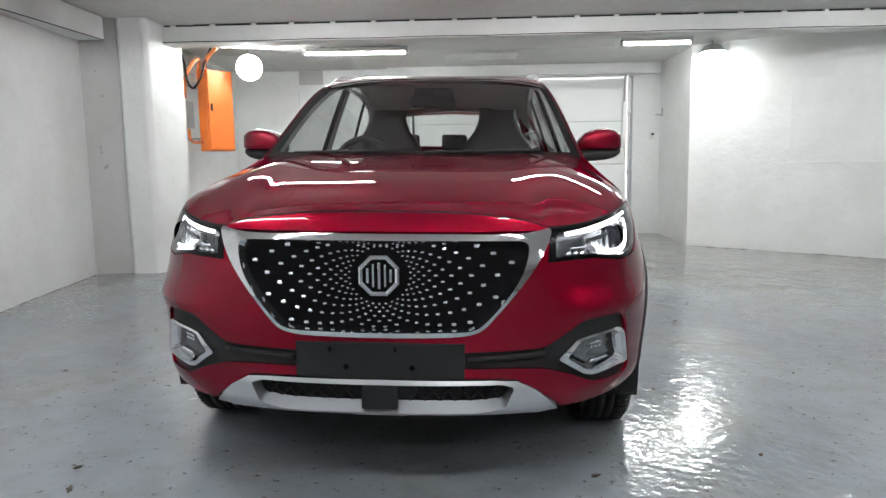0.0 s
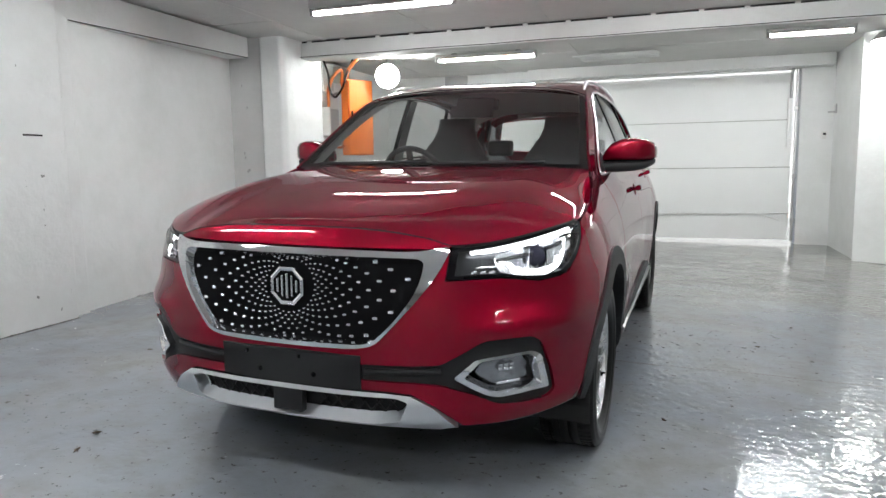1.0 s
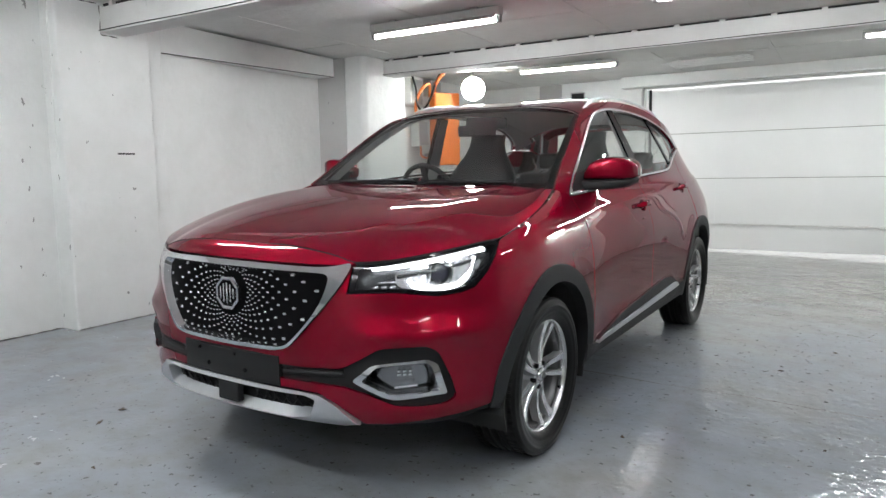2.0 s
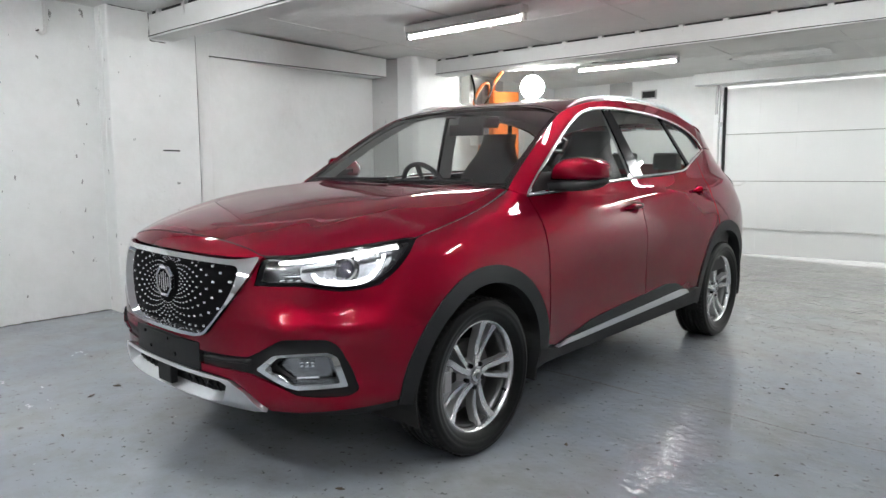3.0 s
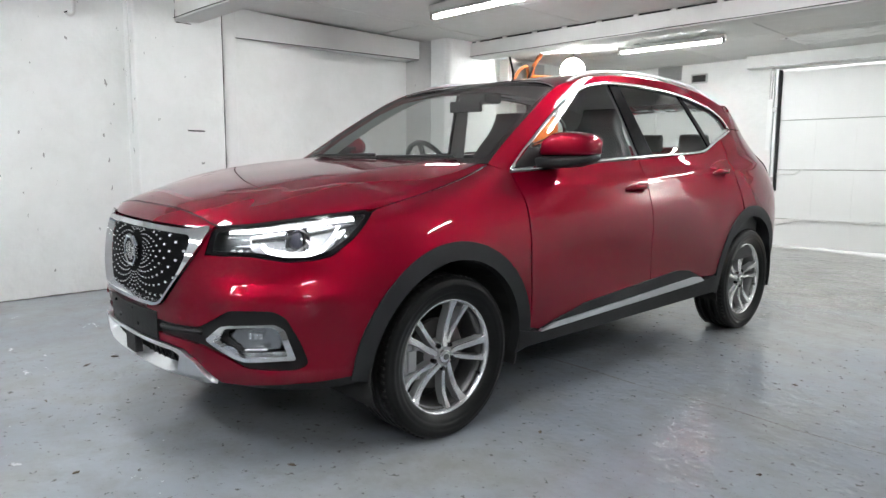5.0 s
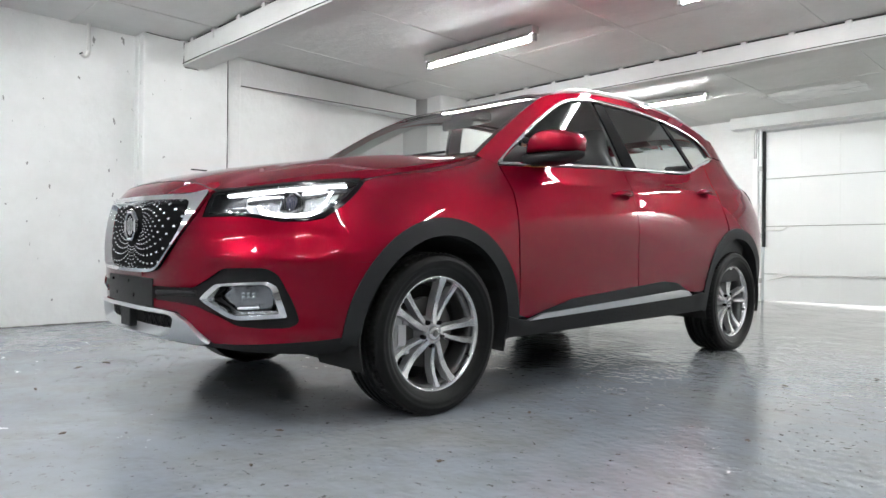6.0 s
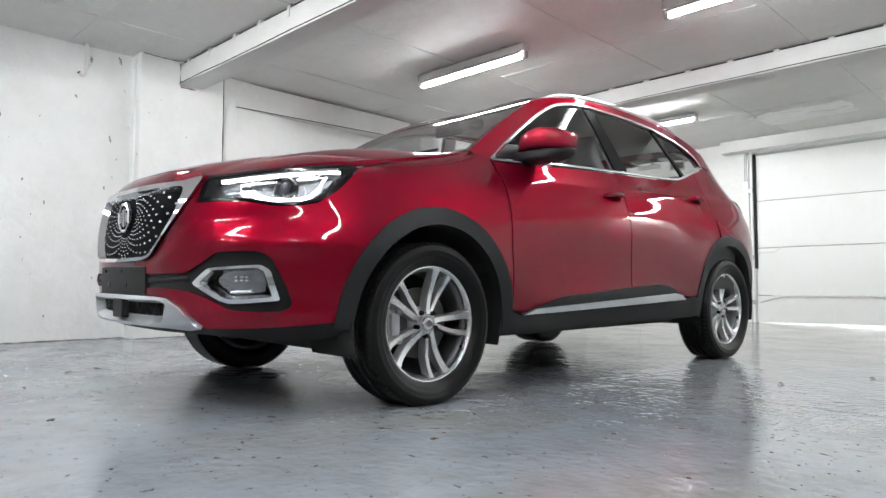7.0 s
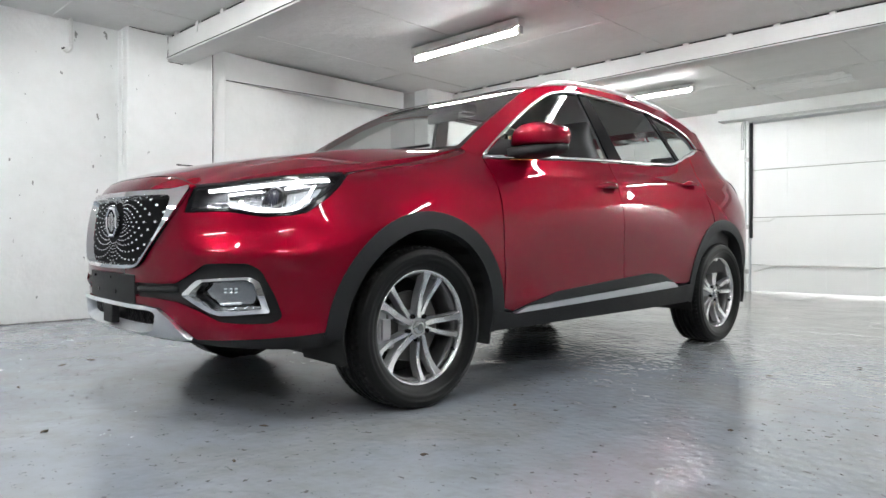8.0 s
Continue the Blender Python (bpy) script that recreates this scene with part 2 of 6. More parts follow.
MAT["lens"] = glass("clear_lamp_lens", (0.96, 0.97, 0.98), 1.45)


# ---------- builders ----------
def link(name, bm, mat, parent=None, label="", smooth=False):
    me = bpy.data.meshes.new(name)
    bm.to_mesh(me)
    bm.free()
    for m in (mat if isinstance(mat, (list, tuple)) else [mat]):
        me.materials.append(m)
    if smooth:
        me.shade_smooth()
    ob = new(name, me)
    ob.parent = parent
    if label:
        ob["label"] = label
    return ob


def part(name, bm, mat, parent, label="", smooth=False):
    return link(name, bm, mat, parent, label, smooth)


def empty(name, m, label, category, group=""):
    ob = new(name)
    ob.matrix_world = m
    ob.empty_display_size = 0.1
    return tagged(ob, label, category, group)


def add_box(bm, lo, hi, bevel=0.0):
    c = [(a + b) / 2 for a, b in zip(lo, hi)]
    d = [abs(b - a) for a, b in zip(lo, hi)]
    r = bmesh.ops.create_cube(bm, size=1, matrix=Matrix.Translation(c) @ Matrix.Diagonal((*d, 1)))
    if bevel:
        es = list({e for v in r["verts"] for e in v.link_edges})
        bmesh.ops.bevel(bm, geom=es, offset=bevel, segments=2, affect="EDGES", profile=0.6)
    return bm


def box(lo, hi, bevel=0.0):
    return add_box(bmesh.new(), lo, hi, bevel)


def prism(pts, z0, z1, bevel=0.0):
    """An upright prism over a plan outline."""
    bm = bmesh.new()
    vs = [bm.verts.new((x, y, z0)) for x, y in pts]
    f = bm.faces.new(vs)
    r = bmesh.ops.extrude_face_region(bm, geom=[f])
    bmesh.ops.translate(bm, vec=(0, 0, z1 - z0), verts=[v for v in r["geom"] if isinstance(v, bmesh.types.BMVert)])
    bmesh.ops.recalc_face_normals(bm, faces=bm.faces)
    if bevel:
        es = [e for e in bm.edges if abs(e.verts[0].co.z - e.verts[1].co.z) > 0.1]
        bmesh.ops.bevel(bm, geom=es, offset=bevel, segments=3, affect="EDGES", profile=0.5)
    return bm


def structure(name, bm, mat, label, smooth=False):
    return tagged(link(name, bm, mat, None, "", smooth), label, kind="structure")



# ---------- car: the body's master surface ----------
def curve(pts):
    """A smooth interpolation through a few (t, value) pairs."""
    ts = [p[0] for p in pts]
    vs = [p[1] for p in pts]
    n = len(ts)
    ms = []
    for i in range(n):
        if i in (0, n - 1):
            j = 0 if i == 0 else n - 2
            ms.append((vs[j + 1] - vs[j]) / (ts[j + 1] - ts[j]))
        else:
            a, b = (vs[i] - vs[i - 1]) / (ts[i] - ts[i - 1]), (vs[i + 1] - vs[i]) / (ts[i + 1] - ts[i])
            ms.append(0 if a * b <= 0 else 2 * a * b / (a + b))

    def f(t):
        if t <= ts[0]:
            return vs[0] + ms[0] * (t - ts[0])
        if t >= ts[-1]:
            return vs[-1] + ms[-1] * (t - ts[-1])
        i = next(k for k in range(n - 1) if t <= ts[k + 1])
        h = ts[i + 1] - ts[i]
        u = (t - ts[i]) / h
        return (2 * u**3 - 3 * u**2 + 1) * vs[i] + (u**3 - 2 * u**2 + u) * h * ms[i] + (-2 * u**3 + 3 * u**2) * vs[i + 1] + (u**3 - u**2) * h * ms[i + 1]

    return f


def ease(t):
    t = min(1.0, max(0.0, t))
    return t * t * (3 - 2 * t)


half_width = curve([(0.15, 0.83), (0.30, 0.885), (0.45, 0.905), (0.62, 0.915), (0.75, 0.911), (0.85, 0.897), (0.95, 0.867), (1.05, 0.825), (1.12, 0.793), (1.35, 0.698), (1.55, 0.608), (1.62, 0.57)])
nose = curve([(0.18, 0.84), (0.30, 0.905), (0.38, 0.935), (0.56, 0.945), (0.78, 0.925), (0.88, 0.90), (0.93, 0.868), (0.98, 0.80)])
tail = curve([(0.18, 1.0), (0.35, 1.07), (0.6, 1.13), (0.9, 1.14), (1.05, 1.12), (1.13, 1.09), (1.25, 1.02), (1.36, 0.94), (1.46, 0.85), (1.56, 0.72)])
POWER = 2.75
DEG = 0.0157  # metres along the belt for one unit of s
S_REAR = 90 + 2.5 / DEG
AXLES = (0.0, 2.72)
WHEEL_R = 0.346


def cheek(y, z):
    """The bumper corners stand out a little wider than the doors."""
    return 0.018 * ease((z - 0.22) / 0.18) * (1 - ease((z - 0.66) / 0.2)) * (1 - ease(y / 0.45))


def taper(y, z):
    return (0.022 * ease((y - 2.0) / 1.0) + 0.03 * ease((0.9 - y) / 0.6)) * ease((z - 0.9) / 0.25)


def sculpt(y, z):
    """Swage lines, hollows and flares of the flanks and corners, outward in metres."""
    d = 0.0
    for ya in AXLES:
        r = math.hypot(y - ya, z - WHEEL_R)
        d += 0.006 * math.exp(-(((r - 0.48) / 0.075) ** 2)) * ease((z - 0.2) / 0.2)
    if y > -0.4:
        zc = 1.028 + 0.030 * (y - 1.4)
        h = z - zc
        wide = 0.022 if h > 0 else 0.050
        d += 0.0095 * math.exp(-((h / wide) ** 2)) * ease((y - 0.2) / 0.9)
        d -= 0.013 * math.exp(-(((z - 0.60) / 0.17) ** 2)) * ease((y - 0.45) / 0.5) * (1 - ease((y - 1.75) / 0.5))
        d += 0.008 * math.exp(-(((z - 0.42) / 0.05) ** 2)) * ease((y - 0.5) / 0.3) * (1 - ease((y - 1.9) / 0.3))
    else:
        corner = ease((-y - 0.40) / 0.22) * (1 - ease((-y - 0.80) / 0.08))
        d += (0.016 * math.exp(-(((z - 0.650) / 0.042) ** 2)) - 0.005 * math.exp(-(((z - 0.745) / 0.045) ** 2)) + 0.008 * math.exp(-(((z - 0.395) / 0.03) ** 2))) * corner
    return d


def belt(s, z):
    """The body's skin: s runs round the plan from the nose (0) over the flank (90 at the front axle) to the tail; z is the height."""
    side = -1 if s < 0 else 1
    s = abs(s)
    if s < 90:
        th = radians(s)
        w = half_width(z) - taper(-0.5, z) + cheek(-0.5, z)
        r = ((math.sin(th) / w) ** POWER + (math.cos(th) / nose(z)) ** POWER) ** (-1 / POWER)
        ox, oy = math.sin(th), -math.cos(th)
        x, y = r * ox, r * oy
    elif s <= S_REAR:
        y = (s - 90) * DEG
        x = half_width(z) - taper(y, z) + cheek(y, z)
        ox, oy = 1.0, 0.0
    else:
        th = radians(min(90, s - S_REAR))
        w = half_width(z) - taper(2.5 + 0.6 * math.sin(th), z)
        square = POWER + 0.8 * (1 - ease((z - 1.0) / 0.3))
        r = ((math.cos(th) / w) ** square + (math.sin(th) / tail(z)) ** square) ** (-1 / square)
        ox, oy = math.cos(th), math.sin(th)
        x, y = r * ox, 2.5 + r * oy
    d = sculpt(y, z)
    return Vector((side * (x + ox * d), y + oy * d, z))


@functools.lru_cache(maxsize=None)
def s_at(y, z):
    """The s of the flank at the length y and height z."""
    if 0 <= y <= 2.5:
        return 90 + y / DEG
    lo, hi = (0.0, 90.0) if y < 0 else (S_REAR, S_REAR + 90)
    for _ in range(26):
        m = (lo + hi) / 2
        if belt(m, z).y < y:
            lo = m
        else:
            hi = m
    return lo


def flank(pts):
    return [(s_at(y, z), z) for y, z in pts]


def spline(pts, n=6, closed=False):
    """A smooth line through 2D or 3D points."""
    ps = [Vector(p) for p in pts]
    m = len(ps)
    out = []
    for i in range(m if closed else m - 1):
        if closed:
            a, b, c, d = (ps[(i + k - 1) % m] for k in range(4))
        else:
            b, c = ps[i], ps[i + 1]
            a = ps[i - 1] if i else b * 2 - c
            d = ps[i + 2] if i + 2 < m else c * 2 - b
        for k in range(n):
            t = k / n
            out.append(tuple(0.5 * ((2 * b) + (c - a) * t + (2 * a - 5 * b + 4 * c - d) * t * t + (3 * b - a - 3 * c + d) * t**3)))
    if not closed:
        out.append(tuple(ps[-1]))
    return out


def rounded(pts, r, n=4):
    """A polygon in (s, z) with rounded corners; r in metres."""
    ps = [Vector((a * DEG, b)) for a, b in pts]
    out = []
    m = len(ps)
    for i in range(m):
        p, a, b = ps[i], ps[i - 1], ps[(i + 1) % m]
        u, v = (a - p), (b - p)
        k = min(r, 0.45 * u.length, 0.45 * v.length)
        p0, p1 = p + u.normalized() * k, p + v.normalized() * k
        for j in range(n + 1):
            t = j / n
            q = p0 * (1 - t) ** 2 + p * 2 * t * (1 - t) + p1 * t * t
            out.append((q.x / DEG, q.y))
    return out


def fill(outline, holes=(), step=0.025):
    """A flat, finely cut mesh inside an outline; units are metres along the skin."""
    bm = bmesh.new()
    for ring in (outline, *holes):
        vs = []
        for a, b in ring:
            p = Vector((a * DEG, b, 0))
            if not vs or (vs[-1].co - p).length > 0.0008:
                vs.append(bm.verts.new(p))
        if (vs[0].co - vs[-1].co).length < 0.0008:
            bm.verts.remove(vs.pop())
        for i in range(len(vs)):
            bm.edges.new((vs[i - 1], vs[i]))
    bmesh.ops.triangle_fill(bm, use_beauty=True, use_dissolve=False, edges=bm.edges[:])
    lo = [min(v.co[k] for v in bm.verts) for k in (0, 1)]
    hi = [max(v.co[k] for v in bm.verts) for k in (0, 1)]
    for k in (0, 1):
        n = max(1, int((hi[k] - lo[k]) / step))
        for i in range(1, n):
            co = [0, 0, 0]
            no = [0, 0, 0]
            co[k] = lo[k] + (hi[k] - lo[k]) * i / n
            no[k] = 1
            bmesh.ops.bisect_plane(bm, geom=bm.verts[:] + bm.edges[:] + bm.faces[:], dist=1e-5, plane_co=co, plane_no=no)
    bmesh.ops.triangulate(bm, faces=[f for f in bm.faces if len(f.verts) > 4])
    return bm


def skin_normal(fmap, a, b, e=0.004):
    du = fmap(a + e / DEG, b) - fmap(a - e / DEG, b)
    dv = fmap(a, b + e) - fmap(a, b - e)
    n = du.cross(dv)
    return n.normalized() if n.length > 1e-12 else Vector((0, 0, 1))


def mesh_object(name, verts, faces, normals, mat, parent, label="", flat_from=None):
    me = bpy.data.meshes.new(name)
    me.from_pydata([tuple(v) for v in verts], [], faces)
    me.materials.append(mat)
    me.shade_smooth()
    if normals:
        me.normals_split_custom_set_from_vertices([tuple(n) for n in normals])
    ob = new(name, me)
    ob.parent = parent
    if label:
        ob["label"] = label
    return ob


def panel(name, outline, mat, parent, holes=(), lift=0.0, depth=0.012, step=0.025, label="", mirror=False, fmap=belt, soften=None):
    """A sheet of the skin inside an outline in (s, z), with turned-in edges."""
    bm = fill(outline, holes, step)
    bm.verts.index_update()
    sx = -1 if mirror else 1
    verts, normals = [], []
    for v in bm.verts:
        a, b = v.co.x / DEG, v.co.y
        p = fmap(a, b)
        n = skin_normal(fmap, a, b, 0.018)
        p = p + n * (lift(a, b) if callable(lift) else lift)
        m = soften(a, b, n) if soften else n
        verts.append(Vector((sx * p.x, p.y, p.z)))
        normals.append(Vector((sx * m.x, m.y, m.z)))
    faces = []
    for f in bm.faces:
        ids = [v.index for v in f.verts]
        if len(ids) >= 3:
            fn = (verts[ids[1]] - verts[ids[0]]).cross(verts[ids[2]] - verts[ids[0]])
            if fn.dot(normals[ids[0]]) < 0:
                ids.reverse()
            faces.append(ids)
    if depth:
        for e in bm.edges:
            if len(e.link_faces) == 1:
                i, j = e.verts[0].index, e.verts[1].index
                c = e.link_faces[0].calc_center_median()
                mid = (e.verts[0].co + e.verts[1].co) / 2
                away = mid - c
                k = len(verts)
                q = verts[i].copy(), verts[j].copy(), verts[j] - normals[j] * depth, verts[i] - normals[i] * depth
                verts.extend(q)
                en = (q[1] - q[0]).cross(normals[i]).normalized()
                inner = sum((verts[v.index] for v in e.link_faces[0].verts), Vector()) / len(e.link_faces[0].verts)
                if en.dot(q[0] - inner) < 0:
                    en = -en
                normals.extend([en] * 4)
                ids = [k, k + 1, k + 2, k + 3]
                if (q[1] - q[0]).cross(q[2] - q[0]).dot(en) < 0:
                    ids.reverse()
                faces.append(ids)
    bm.free()
    return mesh_object(name, verts, faces, normals, mat, parent, label)


def both(name, outline, mat, parent, **kw):
    return [panel(name, outline, mat, parent, mirror=m, **kw) for m in (False, True)]


def patch(name, f, nu, nv, mat, parent, label="", soften=None, u0=-1.0, u1=1.0, back=0.0):
    """A grid surface f(u, v); with back it gets a second skin that far behind and closed edges."""
    verts, normals, faces = [], [], []
    e = 1e-3
    for i in range(nu + 1):
        for j in range(nv + 1):
            u, v = u0 + (u1 - u0) * i / nu, j / nv
            p = f(u, v)
            ua, ub, va, vb = max(u0, u - e), min(u1, u + e), max(0, v - e), min(1, v + e)
            n = (f(ub, v) - f(ua, v)).cross(f(u, vb) - f(u, va)).normalized()
            if n.z < 0:
                n = -n
            if soften:
                n = soften(u, v, n)
            verts.append(p)
            normals.append(n)
    w = nv + 1
    for i in range(nu):
        for j in range(nv):
            ids = [i * w + j, (i + 1) * w + j, (i + 1) * w + j + 1, i * w + j + 1]
            if (verts[ids[1]] - verts[ids[0]]).cross(verts[ids[2]] - verts[ids[0]]).dot(normals[ids[0]]) < 0:
                ids.reverse()
            faces.append(ids)
    if back:
        k = len(verts)
        verts += [p - n * back for p, n in zip(verts[:k], normals[:k])]
        normals += [-n for n in normals[:k]]
        faces += [[i + k for i in reversed(q)] for q in faces[:]]
        rim = [i * w for i in range(nu + 1)] + [nu * w + j for j in range(1, w)] + [i * w + nv for i in range(nu - 1, -1, -1)] + [j for j in range(nv - 1, 0, -1)]
        for a, b in zip(rim, rim[1:] + rim[:1]):
            faces.append([a, b, b + k, a + k])
    return mesh_object(name, verts, faces, normals, mat, parent, label)


def sweep(name, path, normals, width, height, mat, parent, label="", closed=False, ends=True, taper_ends=False):
    """A strip with a rounded section along a 3D line."""
    sec = [(-0.5, 0.0), (-0.5, 0.55), (-0.32, 1.0), (0.32, 1.0), (0.5, 0.55), (0.5, 0.0)]
    verts, faces = [], []
    n = len(path)
    for i in range(n):
        p = path[i]
        a = path[i - 1] if (i or closed) else path[i]
        b = path[(i + 1) % n] if (i < n - 1 or closed) else path[i]
        t = (b - a).normalized()
        up = normals[i]
        sidev = t.cross(up).normalized()
        k = 1.0
        if taper_ends and not closed:
            k = 0.25 + 0.75 * ease(min(i, n - 1 - i) / (0.18 * n))
        for x, y in sec:
            verts.append(p + sidev * (x * width * k) + up * (y * height * k))
    m = len(sec)
    for i in range(n if closed else n - 1):
        j = (i + 1) % n
        for k in range(m):
            faces.append([i * m + k, i * m + (k + 1) % m, j * m + (k + 1) % m, j * m + k])
    if not closed and ends:
        faces.append(list(range(m - 1, -1, -1)))
        faces.append([(n - 1) * m + k for k in range(m)])
    bm = bmesh.new()
    vs = [bm.verts.new(v) for v in verts]
    for f in faces:
        bm.faces.new([vs[i] for i in f])
    bmesh.ops.recalc_face_normals(bm, faces=bm.faces)
    return link(name, bm, mat, parent, label, smooth=True)


def trim(name, pts, width, height, mat, parent, label="", mirror=False, lift=0.0, closed=False, taper_ends=False, fmap=belt):
    """A strip along a line in (s, z) on the skin."""
    sx = -1 if mirror else 1
    path, nor = [], []
    for a, b in pts:
        n = skin_normal(fmap, a, b)
        p = fmap(a, b) + n * lift
        path.append(Vector((sx * p.x, p.y, p.z)))
        nor.append(Vector((sx * n.x, n.y, n.z)))
    return sweep(name, path, nor, width, height, mat, parent, label, closed, taper_ends=taper_ends)


def tube(path, radius, seg=10, closed=False):
    """A round bar along a 3D line, as a bmesh."""
    bm = bmesh.new()
    rings = []
    n = len(path)
    path = [Vector(p) for p in path]
    prev = None
    for i in range(n):
        a = path[i - 1] if (i or closed) else path[i]
        b = path[(i + 1) % n] if (i < n - 1 or closed) else path[i]
        t = (b - a).normalized()
        if prev is None:
            prev = t.orthogonal().normalized()
        u = (prev - t * prev.dot(t)).normalized()
        prev = u
        v = t.cross(u)
        r = radius(i / max(1, n - 1)) if callable(radius) else radius
        rings.append([bm.verts.new(path[i] + (u * math.cos(2 * math.pi * k / seg) + v * math.sin(2 * math.pi * k / seg)) * r) for k in range(seg)])
    for i in range(n if closed else n - 1):
        p, q = rings[i], rings[(i + 1) % n]
        for k in range(seg):
            bm.faces.new((p[k], p[(k + 1) % seg], q[(k + 1) % seg], q[k]))
    if not closed:
        bm.faces.new(rings[0][::-1])
        bm.faces.new(rings[-1])
    bmesh.ops.recalc_face_normals(bm, faces=bm.faces)
    return bm


def lathe(profile, axis_x=True, seg=64, closed=True):
    """A turned body round the x axis from (along, radius) pairs, as a bmesh."""
    bm = bmesh.new()
    rings = []
    for a, r in profile:
        rings.append([bm.verts.new((a, r * math.cos(2 * math.pi * k / seg), r * math.sin(2 * math.pi * k / seg))) for k in range(seg)])
    m = len(rings)
    for i in range(m if closed else m - 1):
        p, q = rings[i], rings[(i + 1) % m]
        for k in range(seg):
            bm.faces.new((p[k], p[(k + 1) % seg], q[(k + 1) % seg], q[k]))
    bmesh.ops.recalc_face_normals(bm, faces=bm.faces)
    return bm


def arc(yc, zc, r, a0, a1, n=24):
    """Points in (y, z) on a circle; angles in degrees, 0 towards the rear, 90 up."""
    return [(yc + r * math.cos(radians(a0 + (a1 - a0) * i / n)), zc + r * math.sin(radians(a0 + (a1 - a0) * i / n))) for i in range(n + 1)]



# ---------- room ----------
CEIL = 2.52
bm = bmesh.new()
bmesh.ops.create_grid(bm, x_segments=4, y_segments=4, size=1, matrix=Matrix.Translation((1.5, 4.3, 0)) @ Matrix.Diagonal((8.5, 13.5, 1, 1)))
floor = structure("floor", bm, MAT["floor"], "glossy grey painted concrete garage floor, partly worn")
floor.matrix_world = FLOOR


def ceiling_mesh():
    """Boards with open joints and cover strips, under a closed deck."""
    bm = box((-4.2, -9, CEIL + 0.012), (8.5, 9, CEIL + 0.12))
    xs = [-3.7 + 1.22 * i for i in range(11)]
    for y0 in (-8.5, -6.0, -3.6, -1.2, 0.7, 2.95, 4.1, 5.9):
        y1 = {-8.5: -6.0, -6.0: -3.6, -3.6: -1.2, -1.2: 0.7, 0.7: 2.95, 2.95: 4.1, 4.1: 5.9, 5.9: 7.7}[y0]
        for x0 in xs:
            add_box(bm, (x0 + 0.003, y0 + 0.003, CEIL - random.uniform(0, 0.004)), (x0 + 1.217, y1 - 0.003, CEIL + 0.012))
    for y0 in (-3.6, -1.2, -0.25):
        add_box(bm, (-3.2, y0 - 0.022, CEIL - 0.009), (3.0, y0 + 0.022, CEIL - 0.0015))
    for x0 in xs[1:]:
        add_box(bm, (x0 - 0.025, -8.5, CEIL - 0.007), (x0 + 0.025, 7.45, CEIL - 0.001))
    return bm


structure("ceiling", ceiling_mesh(), MAT["ceiling"], "white boarded garage ceiling with cover strips")
W, WC = MAT["wall"], MAT["wall_chipped"]
structure("wall_west_near", prism([(-3.6, -8.5), (-3.19, -8.5), (-3.19, 0.25), (-3.6, 0.25)], -0.5, CEIL), WC, "rough unseen white wall added to close the room with chipped spots")
structure("wall_pier", prism([(-3.6, 0.25), (-3.0, 0.25), (-3.0, 1.02), (-3.6, 1.02)], -0.5, CEIL, 0.015), WC, "chipped white painted masonry pier")
structure("wall_recess", prism([(-3.6, 1.02), (-3.12, 1.02), (-3.12, 1.19), (-3.365, 3.52), (-3.6, 3.52)], -0.5, CEIL), W, "smooth white wall of a closed-off bay")
structure("wall_jamb", box((-3.365, 1.055, -0.5), (-3.07, 1.19, CEIL - 0.02), 0.012), W, "white jamb of the closed-off bay")
structure("wall_column", prism([(-3.3, 3.66), (-3.05, 3.645), (-3.035, 3.60), (-2.80, 3.60), (-2.765, 3.66), (-2.75, 4.42), (-3.6, 4.42), (-3.6, 3.66)], -0.5, CEIL, 0.02), W, "white painted concrete column")
structure("wall_return", prism([(-3.6, 3.52), (-3.365, 3.52), (-3.05, 3.645), (-3.3, 3.66), (-3.6, 3.66)], -0.5, CEIL), MAT["wall_grey"], "grey return of the wall beside the column")
structure("wall_west_far", box((-3.6, 4.42, -0.5), (-3.2, 7.6, CEIL)), W, "unseen white wall added to close the room behind the switch cabinet")
structure("wall_north_west", box((-3.6, 7.45, -0.5), (-0.60, 7.7, CEIL)), W, "white painted end wall")
structure("wall_north_lintel", box((-0.60, 7.45, 2.345), (2.74, 7.53, CEIL)), W, "white lintel over the garage door")
structure("wall_north_post", box((2.74, 7.45, -0.5), (3.3, 7.7, CEIL)), W, "white post beside the garage door")
structure("wall_east_far", box((3.14, 5.94, -0.5), (3.4, 7.45, CEIL)), W, "white painted return wall")
structure("wall_east", prism([(3.10, 5.94), (8.0, 2.7), (8.2, 3.0), (3.4, 6.2)], -0.5, CEIL), W, "white painted slanting wall")
# unseen walls added to close the room; the grey one dims reflections
structure("wall_east_near", box((8.0, -8.5, -0.5), (8.3, 2.95, CEIL)), MAT["concrete"], "unseen grey wall added to dim reflections on the car")
structure("wall_south", box((-3.6, -8.7, -0.5), (8.3, -8.5, CEIL)), W, "unseen white wall added to close the room")


